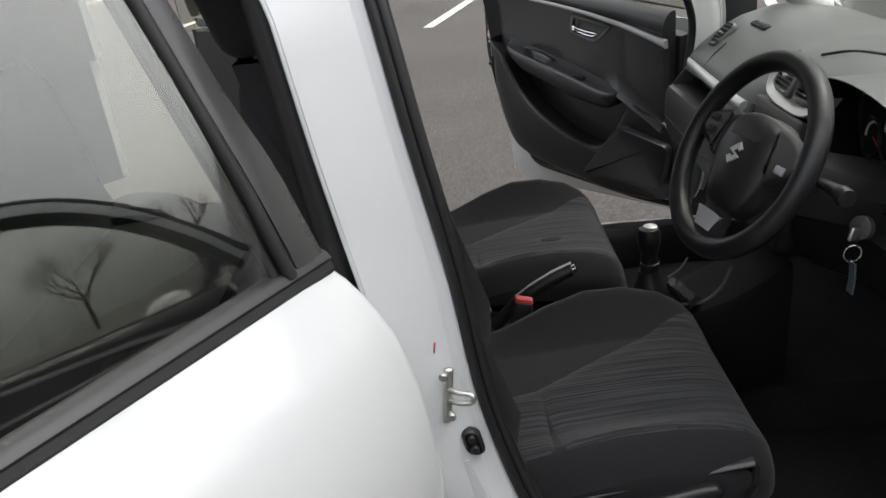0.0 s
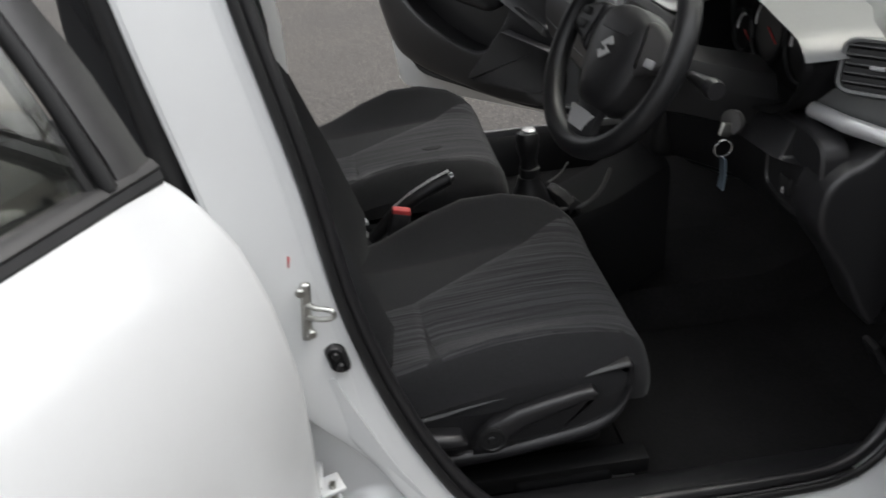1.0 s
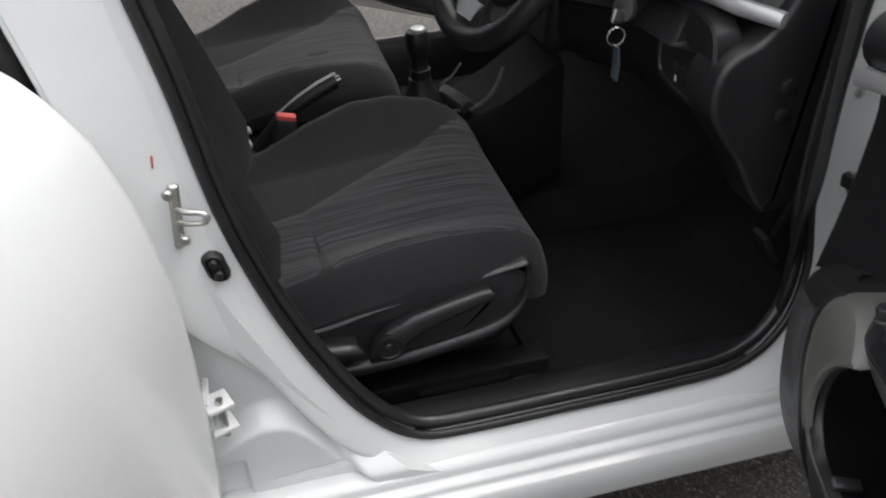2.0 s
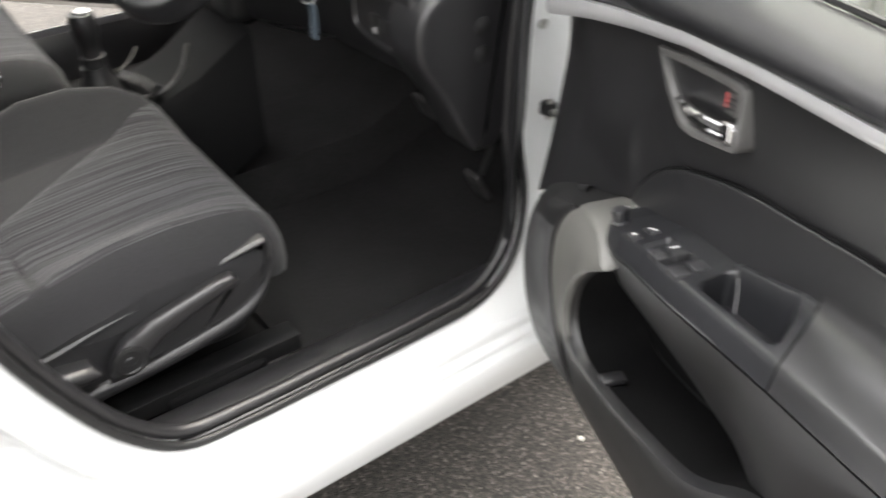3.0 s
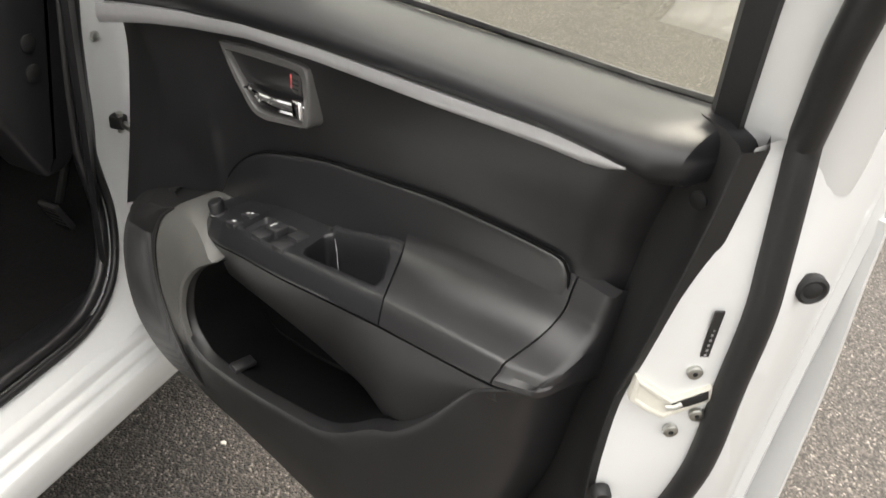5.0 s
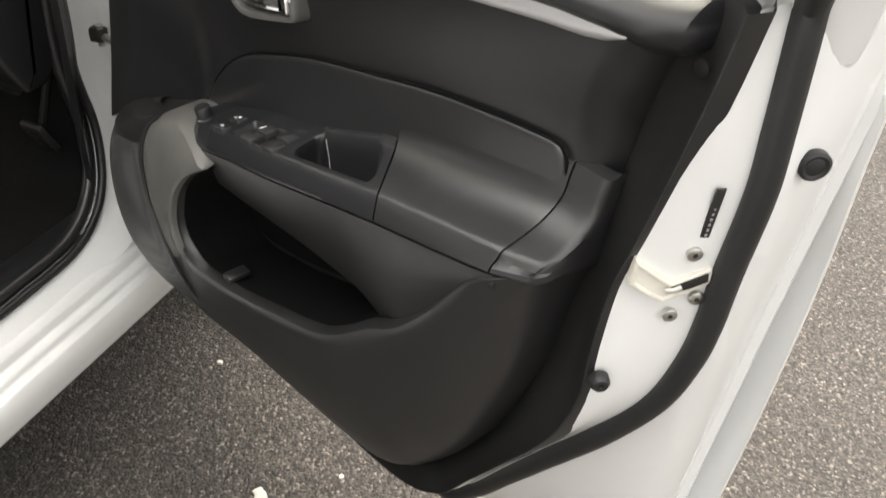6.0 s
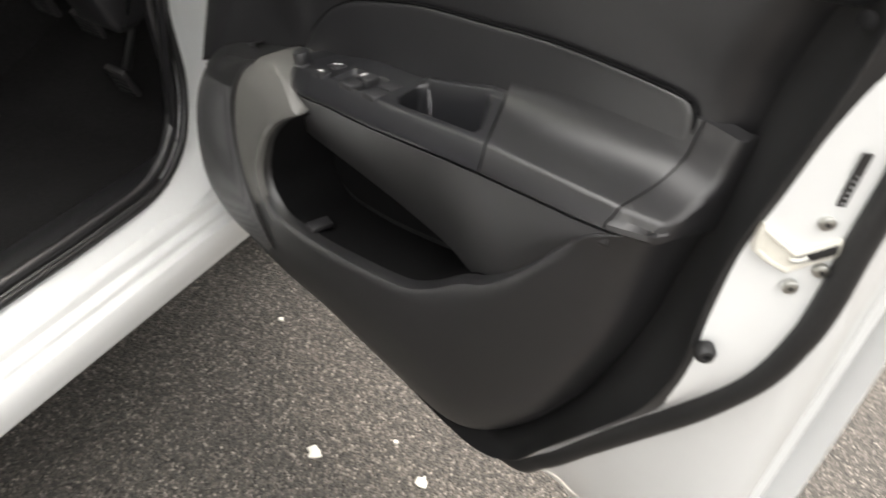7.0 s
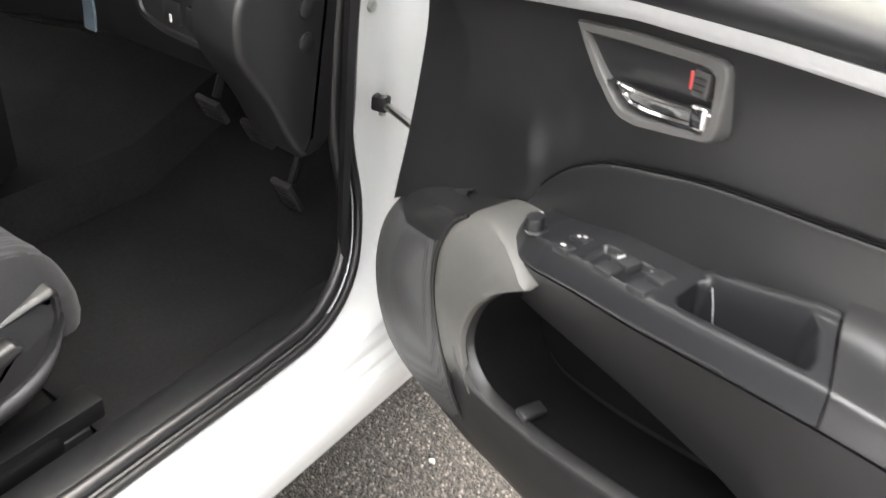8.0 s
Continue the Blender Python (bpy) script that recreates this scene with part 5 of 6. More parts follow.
# ---------------------------------------------------------------- front seats
def front_seat(x0, y0, z0, side_sign, label):
    """A front seat with its cushion front at x 0.478; side_sign: -1 puts the lever on the right-hand side."""
    xs = [-0.10, -0.04, 0.02, 0.08, 0.16, 0.24, 0.32, 0.39, 0.43, 0.455, 0.470, 0.478]
    topz = [0.530, 0.528, 0.528, 0.530, 0.537, 0.545, 0.551, 0.552, 0.547, 0.537, 0.521, 0.498]
    lowz = [0.440, 0.445, 0.455, 0.468, 0.475, 0.480, 0.480, 0.472, 0.460, 0.452, 0.446, 0.444]
    half = [0.225, 0.235, 0.245, 0.25, 0.255, 0.258, 0.258, 0.255, 0.249, 0.240, 0.226, 0.204]

    def top(x, t):
        """Height of the cushion at x and t = -1..1 across it."""
        z = lerp(x, xs, topz)
        bol = lerp(x, (-0.1, 0.03, 0.10, 0.165, 0.231, 0.303, 0.383, 0.444, 0.478), (0.0, 0.008, 0.030, 0.056, 0.074, 0.074, 0.056, 0.028, 0.0)) * (1.0 if t > 0 else 0.5)
        a = abs(t)
        rise = bol * max(0.0, min(1.0, (a - 0.50) / 0.30)) ** 1.3
        fall = lerp(x, (0.38, 0.478), (0.050, 0.024)) * max(0.0, (a - 0.80) / 0.20) ** 2.2
        return z + rise - fall

    rings = []
    for x, lz, hw in zip(xs, lowz, half):
        ring = [(x, t * hw, top(x, t)) for t in np.linspace(-1, 1, 97)]
        ring += [(x, hw + 0.004, (top(x, 1) + lz) / 2), (x, hw - 0.004, lz), (x, 0, lz - 0.02), (x, -hw + 0.004, lz), (x, -hw - 0.004, (top(x, 1) + lz) / 2)]
        rings.append(ring)
    seat = part("front_seat", loft(rings), CLOTH, car, label)
    seat.matrix_parent_inverse = MOVE
    seat.matrix_basis = pose(x0, y0, z0)

    def piece(nm, b, m, lab="", up=None):
        return part(nm, b, m, up or seat, lab)

    def insert(xa, xb, na, nb, fa, fb):
        """A padded panel between x xa and xb; its near and far edges run from na to nb and fa to fb."""
        rows = []
        for i in range(21):
            k = i / 20
            near, far = na + (nb - na) * k, fa + (fb - fa) * k
            row = []
            for j in range(21):
                q = j / 20
                x = xa + (xb - xa) * k + 0.022 * (0.5 - q) * (1 - k)
                edge = max(near, -0.84 * lerp(x, xs, half))
                y = edge + (far - edge) * q
                e = min(1.0, min(q, 1 - q) * 14, min(k, 1 - k) * 16)
                row.append((x, y, top(min(x, 0.4775), y / lerp(x, xs, half)) + 0.0003 + 0.0045 * math.sqrt(max(0, e))))
            rows.append(row)
        return sheet(rows, (0, 0, -0.012))
    piece("cushion_insert", insert(0.133, 0.472, -0.26, -0.26, 0.0, 0.205), STRIPE, "grey-striped black cloth insert")
    piece("cushion_insert", insert(-0.04, 0.127, -0.26, -0.26, -0.03, -0.002), STRIPE, "grey-striped black cloth insert")
    if side_sign > 0:
        blot = [(0.317 + 0.022 * math.cos(a) * (1 + 0.25 * math.sin(3 * a)), -0.068 + 0.014 * math.sin(a) * (1 + 0.3 * math.cos(2 * a))) for a in (2 * math.pi * k / 18 for k in range(18))]
        piece("stain", loft([[(x, y, top(x, y / 0.255) + h) for x, y in blot] for h in (0.003, 0.0065)]), CLOTH, "dark stain on the cloth")
    # backrest
    rows = []
    for z, hw, th in ((0.50, 0.20, 0.05), (0.53, 0.225, 0.07), (0.62, 0.238, 0.075), (0.75, 0.245, 0.075), (0.90, 0.248, 0.07), (1.02, 0.242, 0.062), (1.10, 0.222, 0.055), (1.15, 0.18, 0.042), (1.18, 0.10, 0.02)):
        cx = -0.052 - 0.30 * (z - 0.5) - (0.085 if side_sign > 0 else 0.0)
        ring = []
        for t in np.linspace(-1, 1, 23):
            a = abs(t)
            bol = (0.090 if t * side_sign > 0 and z < 0.95 else 0.065) * max(0, min(1, (a - 0.48) / 0.3)) ** 1.2 * lerp(z, (0.5, 0.62, 0.9, 1.12), (0.5, 1, 0.85, 0.1)) - 0.07 * max(0, (a - 0.82) / 0.18) ** 2
            ring.append((cx + th + bol, t * hw, z))
        ring += [(cx, hw * 0.98, z), (cx - th, hw * 0.7, z), (cx - th, -hw * 0.7, z), (cx, -hw * 0.98, z)]
        rows.append(ring)
    br = piece("backrest", loft(rows), CLOTH, "black cloth backrest with raised bolsters")
    rows = []
    for z in np.linspace(0.58, 1.06, 12):
        cx = -0.052 - 0.30 * (z - 0.5) - (0.085 if side_sign > 0 else 0.0) + lerp(z, (0.5, 0.53, 0.62, 0.75, 0.9, 1.02, 1.09), (0.05, 0.07, 0.075, 0.075, 0.07, 0.06, 0.05))
        rows.append([(cx + 0.006 * min(1, (1 - abs(t)) * 6) - 0.001, t * 0.118, z) for t in np.linspace(-1, 1, 13)])
    piece("backrest_insert", sheet(rows, (-0.01, 0, 0)), STRIPE, "grey-striped black cloth insert", br)
    hr = piece("headrest", rbox((-0.29, 0, 1.27), (0.09, 0.25, 0.17), 0.04, 4, pose(0, 0, 0, 0, -18, 0)), CLOTH, "black cloth headrest")
    for y in (-0.06, 0.06):
        piece("headrest_post", tube([(-0.28, y, 1.22), (-0.245, y, 1.09)], 0.006, 8), STEEL, "", hr)
    # plastic side cover with height lever and recliner
    s = side_sign
    yo = 0.246 * s

    def out(a, b, h):
        return (a, yo + s * h, b)
    cover = spline([(0.02, 0.470), (0.08, 0.484), (0.13, 0.492), (0.19, 0.506), (0.32, 0.527), (0.412, 0.541), (0.430, 0.540), (0.435, 0.526), (0.432, 0.490), (0.422, 0.455), (0.400, 0.426), (0.365, 0.411), (0.29, 0.399), (0.245, 0.390), (0.215, 0.383), (0.19, 0.390), (0.13, 0.383), (0.05, 0.376), (0.0, 0.40)], 88, True)
    piece("side_cover", pillow(cover, ((0, -0.05), (0, 0.006), (0.002, 0.011), (0.005, 0.013), (0.008, 0.012), (0.011, 0.004)), out), TRIM, "black plastic seat side cover")
    piece("cover_web", pillow(inset(cover, 0.0105), ((0, -0.01), (0, 0.005), (0.002, 0.006), (0.004, 0.006)), out), TRIM)
    band = [[out(a, b + w, h) for w, h in ((-0.014, 0.004), (-0.013, 0.010), (-0.010, 0.0145), (-0.005, 0.0175), (0.0, 0.0182), (0.005, 0.0175), (0.010, 0.0145), (0.013, 0.010), (0.014, 0.004))] for a, b in even(spline([(0.12, 0.392), (0.22, 0.398), (0.31, 0.410), (0.375, 0.425), (0.412, 0.455), (0.43, 0.50)], 40), 30)]
    piece("cover_rib", loft(band), TRIM)
    lv = piece("height_lever", loft([[out(a + w * math.sin(g), b + w * math.cos(g) * 0.98, h) for w, h in ((-r, 0.014), (-r, 0.023), (-r * 0.92, 0.0285), (-r * 0.7, 0.0315), (-r * 0.35, 0.033), (r * 0.35, 0.033), (r * 0.7, 0.0315), (r * 0.92, 0.0285), (r, 0.023), (r, 0.014))] for a, b, r, g in [(0.175, 0.436, 0.002, 0.3), (0.182, 0.438, 0.022, 0.3), (0.20, 0.445, 0.030, 0.15), (0.222, 0.455, 0.027, -0.1), (0.25, 0.474, 0.019, -0.25), (0.30, 0.490, 0.015, -0.25), (0.345, 0.502, 0.013, -0.25), (0.366, 0.507, 0.009, -0.25), (0.371, 0.508, 0.002, -0.25)]]), TRIM, "black seat height lever")
    piece("lever_hub", lathe(((0, 0), (0.024, 0), (0.024, 0.004), (0.019, 0.005), (0.017, 0.003), (0.008, 0.003), (0.006, 0.005), (0, 0.005)), pose(0.205, yo + s * 0.031, 0.447, 90 * -s, 0, 0), 24), DARK, "", lv)
    piece("recliner_lever", loft([[out(a, b + w, h) for w, h in ((-r, 0.0), (-r, 0.024), (-r * 0.9, 0.030), (-r * 0.6, 0.0345), (-r * 0.2, 0.036), (r * 0.2, 0.036), (r * 0.6, 0.0345), (r * 0.9, 0.030), (r, 0.024), (r, 0.0))] for a, b, r in ((0.020, 0.452, 0.012), (0.06, 0.452, 0.015), (0.12, 0.450, 0.015), (0.158, 0.447, 0.012), (0.166, 0.446, 0.003))]), TRIM, "black recliner lever")
    # frame below and rails
    piece("seat_base", rbox((0.18, 0, 0.40), (0.44, 0.44, 0.10), 0.02, 3), DARK)
    for y in (-0.205, 0.205):
        rl = piece("seat_rail", rbox((0.20, y, 0.295), (0.56, 0.045, 0.035), 0.006, 2), DARK, "black steel seat rail")
        piece("rail_leg", rbox((0.42, y, 0.258), (0.07, 0.055, 0.05), 0.008, 2), DARK, "", rl)
        piece("rail_leg", rbox((-0.02, y, 0.258), (0.07, 0.055, 0.05), 0.008, 2), DARK, "", rl)
    piece("rail_cover", rbox((0.33, 0.222 * s, 0.282), (0.17, 0.03, 0.035), 0.012, 3), CONSOLE)
    return seat


front_seat(0.0, 0.515, 0.0, -1, "black cloth driver's seat with grey-striped cushion")
front_seat(-0.085, 1.245, -0.012, 1, "black cloth passenger seat with a small stain on its cushion")

# ---------------------------------------------------------------- centre console, levers and belts
body("centre_console", loft([[(x, 0.83 + t * w, z + dz) for t, dz in ((-1, -0.24), (-1, -0.02), (-0.9, -0.004), (-0.7, 0.0), (0.7, 0.0), (0.9, -0.004), (1, -0.02), (1, -0.24))] for x, w, z in ((-0.18, 0.07, 0.47), (0.05, 0.075, 0.475), (0.25, 0.078, 0.48), (0.36, 0.080, 0.50), (0.45, 0.085, 0.53), (0.55, 0.095, 0.57), (0.66, 0.10, 0.64))]), CONSOLE, "black plastic centre console")
body("gear_gaiter", lathe(((0.058, 0.0), (0.056, 0.012), (0.045, 0.03), (0.040, 0.04), (0.032, 0.06), (0.026, 0.072), (0.022, 0.09)), pose(0.405, 0.85, 0.505, 0, -3, 0), 24), LEATHER, "black gear lever gaiter")
gl = body("gear_lever", lathe(((0.020, 0), (0.021, 0.014), (0.018, 0.028), (0.017, 0.044), (0.0205, 0.056), (0.0235, 0.068), (0.0242, 0.092), (0.020, 0.102), (0.008, 0.106)), pose(0.402, 0.85, 0.590, 0, -2, 0), 24), LEATHER, "black gear knob")
part("collar", torus(pose(0.402, 0.85, 0.612), 0.018, 0.0035, 24, 8), DARK, gl)
part("knob_cap", lathe(((0.014, 0), (0.014, 0.003), (0.010, 0.005), (0, 0.0055)), pose(0.402, 0.85, 0.694), 20), SILVER, gl, "silver shift pattern cap")
body("console_rim", tube(spline([(0.446, 0.868, 0.565), (0.48, 0.902, 0.566), (0.512, 0.955, 0.566)], 14), 0.0022, 8), GREYTRIM)
body("console_tray", sheet([[(x + d, y, 0.562 + 0.012 * k) for d, k in ((0.0, 0), (0.012, 1), (0.024, 0.4))] for x, y in ((0.438, 0.85), (0.448, 0.82), (0.456, 0.79), (0.462, 0.755))], (0, 0, -0.02)), FILM, "glossy black tray edge")
body("console_rim", tube(spline([(0.44, 0.775, 0.545), (0.49, 0.755, 0.560), (0.53, 0.765, 0.585), (0.555, 0.785, 0.62)], 16), 0.004, 8), GREYTRIM)
hb = body("hand_brake", tube(spline([(0.06, 0.815, 0.505), (0.12, 0.817, 0.565), (0.17, 0.818, 0.598), (0.222, 0.820, 0.622), (0.232, 0.820, 0.626)], 24), [0.014] * 8 + [0.0145] * 14 + [0.013, 0.009], 12), LEATHER, "black hand brake lever")
for nm, a, b, r, m in (("brake_button", (0.230, 0.820, 0.625), (0.240, 0.820, 0.630), 0.008, CHROME),):
    part(nm, tube([a, b], r, 14), m, hb, "chrome release button")
part("brake_trim", tube([(0.110, 0.816, 0.575), (0.15, 0.817, 0.603), (0.19, 0.818, 0.6255), (0.230, 0.820, 0.641)], 0.0028, 8), SILVER, hb, "silver strip")


def buckle(x, y, z, turn):
    bk = body("belt_buckle", rbox((x, y, z - 0.035), (0.040, 0.022, 0.075), 0.006, 3, pose(0, 0, 0, 0, turn, 0)), DARK, "black seat belt buckle")
    part("release_button", rbox((x + 0.035 * math.sin(radians(turn)), y, z + 0.002), (0.036, 0.020, 0.012), 0.003, 2, pose(0, 0, 0, 0, turn, 0)), RED, bk, "red release button")
    return bk


buckle(0.115, 0.762, 0.590, 14)
buckle(0.005, 0.935, 0.555, 8)
for x, z in ((0.033, 0.556), (0.030, 0.527)):
    body("belt_anchor", rbox((x, 0.80, z), (0.046, 0.022, 0.009), 0.003, 2, pose(0, 0, 0, 0, -4, 8)), GREYPLASTIC, "grey belt anchor arm")

# ---------------------------------------------------------------- steering wheel
AXIS = Vector((-math.cos(radians(28)) * math.cos(radians(11)), -math.cos(radians(28)) * math.sin(radians(11)), math.sin(radians(28))))
ACROSS = Vector((0, 0, 1)).cross(AXIS).normalized()
WHEEL = Matrix((ACROSS, AXIS.cross(ACROSS), AXIS)).transposed().to_4x4()
WHEEL.translation = (0.464, 0.497, 0.956)


def on_wheel(x, y, z=0.0):
    return WHEEL @ Vector((x, y, z))


whl = body("steering_wheel", torus(WHEEL, 0.157, 0.0178, 72, 16), LEATHER, "black leather three-spoke steering wheel")


def wheel_piece(nm, bm, m, lab=""):
    return part(nm, bm, m, whl, lab)


hub = spline([(-0.072, 0.040), (-0.050, 0.062), (0.0, 0.070), (0.050, 0.062), (0.072, 0.040), (0.078, 0.0), (0.066, -0.05), (0.042, -0.088), (0.0, -0.100), (-0.042, -0.088), (-0.066, -0.05), (-0.078, 0.0)], 64, True)
wheel_piece("airbag_cover", pillow(hub, ((0, -0.03), (0, 0.0), (0.003, 0.006), (0.010, 0.012), (0.022, 0.018), (0.04, 0.022)), lambda a, b, h: on_wheel(a, b, h - 0.006)), TRIM, "black domed airbag cover")
for s in (-1, 1):
    wheel_piece("spoke", loft([[on_wheel(s * x, y + w, h) for w, h in ((-hw, -0.012), (-hw, 0.0), (-hw * 0.6, 0.006), (hw * 0.6, 0.006), (hw, 0.0), (hw, -0.012))] for x, y, hw in ((0.060, 0.012, 0.030), (0.10, 0.018, 0.024), (0.13, 0.022, 0.022), (0.153, 0.022, 0.024))]), TRIM, "black wheel spoke")
wheel_piece("lower_spoke", loft([[on_wheel(w, y, h) for w, h in ((-hw, -0.014), (-hw, -0.002), (-hw * 0.6, 0.004), (hw * 0.6, 0.004), (hw, -0.002), (hw, -0.014))] for y, hw in ((-0.070, 0.040), (-0.095, 0.034), (-0.12, 0.034), (-0.148, 0.044))]), TRIM, "black lower spoke")
wheel_piece("spoke_trim", loft([[on_wheel(w - 0.006, y - 0.10 * w * w / 0.03, h) for w, h in ((-hw, -0.004), (-hw, 0.004), (-hw * 0.6, 0.009), (hw * 0.6, 0.009), (hw, 0.004), (hw, -0.004))] for y, hw in ((-0.098, 0.036), (-0.108, 0.031), (-0.120, 0.027), (-0.130, 0.024))]), SILVER, "satin silver spoke trim")
pads = spline([(0.058, 0.056), (0.084, 0.058), (0.116, 0.048), (0.134, 0.034), (0.137, 0.012), (0.122, -0.002), (0.100, -0.010), (0.078, -0.022), (0.070, 0.0), (0.066, 0.030)], 40, True)
wheel_piece("spoke_cover", pillow(pads, ((0, -0.012), (0, 0.0), (0.002, 0.005), (0.006, 0.008), (0.012, 0.009)), lambda a, b, h: on_wheel(a, b, h)), GREYTRIM, "grey plastic spoke cover")
wheel_piece("spoke_cover", pillow([(-a, b) for a, b in pads], ((0, -0.012), (0, 0.0), (0.002, 0.005), (0.006, 0.008), (0.012, 0.009)), lambda a, b, h: on_wheel(a, b, h)), TRIM, "black plastic spoke cover")
for x, y in ((-0.108, 0.036), (-0.108, 0.014), (0.112, 0.004)):
    wheel_piece("spoke_button", rbox(on_wheel(x, y, 0.010), (0.022, 0.013, 0.005), 0.002, 2, WHEEL.to_3x3().to_4x4()), DARK if x < 0 else GREYPLASTIC)
emblem = [(-0.020, 0.004), (0.006, 0.024), (0.020, 0.012), (0.012, 0.006), (0.006, 0.011), (-0.004, 0.003), (0.020, -0.005), (-0.006, -0.024), (-0.020, -0.012), (-0.012, -0.006), (-0.006, -0.011), (0.004, -0.003)]
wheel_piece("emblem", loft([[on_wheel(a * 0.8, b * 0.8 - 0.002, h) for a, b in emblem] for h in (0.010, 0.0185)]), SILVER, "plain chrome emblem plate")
body("column_shroud", loft([[(0.497 + x, 0.497 + t * w, z0 + h) for t, h in ((-1, 0.0), (-0.8, 0.035), (0, 0.048), (0.8, 0.035), (1, 0.0), (0.85, -0.05), (0, -0.07), (-0.85, -0.05))] for x, w, z0 in ((0.0, 0.055, 0.925), (0.05, 0.065, 0.915), (0.12, 0.075, 0.895), (0.20, 0.08, 0.875))]), DARK, "black steering column shroud")
for y, a in ((0.36, 0), (0.635, 0)):
    sgn = -1 if y < 0.5 else 1
    stk = body("column_stalk", tube([(0.56, 0.497 + sgn * 0.07, 0.925), (0.555, y, 0.935), (0.553, y + sgn * 0.02, 0.937)], [0.008, 0.011, 0.013], 12), TRIM, "black column stalk")
    part("stalk_end", lathe(((0, 0), (0.014, 0), (0.015, 0.01), (0.013, 0.02), (0, 0.021)), pose(0.553, y + sgn * 0.018, 0.937, -90 * sgn, 0, 0), 16), TRIM, stk)
body("ignition_lock", lathe(((0, 0), (0.019, 0), (0.019, 0.010), (0.012, 0.013), (0, 0.013)), pose(0.624, 0.405, 0.853, 0, -75, 25), 22), GREYTRIM, "ignition lock")

key = tagged(new("car_key"), "car key in the ignition with a ring and dark strap", "key")
key.location = (0.606, 0.392, 0.852)
KM = Matrix.Translation((-0.606, -0.392, -0.852))
for nm, bm, m in (("key_head", rbox((0.605, 0.393, 0.848), (0.024, 0.007, 0.022), 0.004, 3, pose(0, 0, 0, 0, 20, 25)), STEEL),
                  ("key_ring", torus(pose(0.601, 0.386, 0.8205, 90, 20, 0), 0.0135, 0.0017, 28, 8), CHROME),
                  ("key_strap", sheet([[(0.601 + 0.002 * math.sin(k * 3), 0.386 + d, 0.806 - 0.052 * k) for d in (-0.0095, 0, 0.0095)] for k in np.linspace(0, 1, 8)], (0.003, 0, 0)), STRAP)):
    o = part(nm, bm, m, key)
    o.matrix_parent_inverse = KM

# ---------------------------------------------------------------- dashboard
DASH_Y = (0.225, 0.240, 0.247, 0.28, 0.322, 0.330, 0.336, 0.342, 0.40, 0.50, 0.60, 0.695, 0.703, 0.76, 0.85, 0.95, 1.02, 1.09, 1.17, 1.245, 1.255, 1.34, 1.43, 1.522, 1.532, 1.545, 1.555, 1.562)
# the passenger's half: a raked pad above a silver strip, an open tray and a bulging glovebox
FAR_DASH = ((0.86, 0.640), (0.70, 0.645), (0.630, 0.665), (0.608, 0.70), (0.601, 0.74), (0.603, 0.80), (0.612, 0.820), (0.622, 0.826), (0.648, 0.858), (0.655, 0.866), (0.664, 0.880), (0.667, 0.897), (0.676, 0.908), (0.692, 0.925), (0.722, 0.950), (0.765, 0.978), (0.80, 0.995), (0.88, 1.015), (0.98, 1.005), (1.10, 0.985))


def dashboard(first, last):
    rows = []
    for y in DASH_Y:
        off = lerp(y, (0.225, 0.26, 0.30, 0.34, 0.45, 0.62, 0.70, 0.95), (0.105, 0.075, 0.040, 0.022, 0.012, 0.0, -0.020, -0.020))
        low = off + lerp(y, (0.225, 0.62, 0.70, 0.95), (0.080, 0.075, 0.03, 0.02))
        rec = 0.075 if 0.244 < y < 0.325 or 1.25 < y < 1.525 else 0.0
        well = 0.11 if 0.340 < y < 0.70 else 0.0
        hump = 0.022 * math.exp(-((y - 0.62) / 0.34) ** 2)
        near = [(0.86 + low, 0.64), (0.70 + low, 0.645), (0.645 + low, 0.672), (0.628 + low, 0.72), (0.627 + low, 0.78), (0.632 + low * 0.8 + off * 0.2, 0.806), (0.636 + off, 0.818),
                (0.641 + off, 0.823), (0.656 + off, 0.862), (0.662 + off, 0.868), (0.674 + off + well, 0.876), (0.680 + off + well, 0.900), (0.683 + off + well, 0.920), (0.691 + off + well, 0.946 + hump * 0.4), (0.716 + off + well, 0.969 + hump * 0.8), (0.748 + off, 0.992 + hump),
                (0.80 + off * 0.6, 1.013 + hump), (0.88, 1.022 + hump), (0.98, 1.010 + hump * 0.6), (1.10, 0.985)]
        k = soft_step((y - 0.93) / 0.24)
        end = 0.020 * max(0.0, (y - 1.535) / 0.027) ** 2
        row = [(a + (c - a) * k, b + (d - b) * k) for (a, b), (c, d) in zip(near, FAR_DASH)]
        rows.append([(x + end + (rec if n in (7, 8) else 0.0), y, z) for n, (x, z) in enumerate(row)][first:last])
    return sheet(rows, (0.03, 0, -0.02))


dash = body("dashboard", dashboard(10, 20), DASH, "charcoal plastic dashboard")


def dash_piece(nm, bm, m, lab="", up=None):
    return part(nm, bm, m, up or dash, lab)


dash_piece("lower_dash", dashboard(0, 11), TRIM, "black lower half of the dashboard")
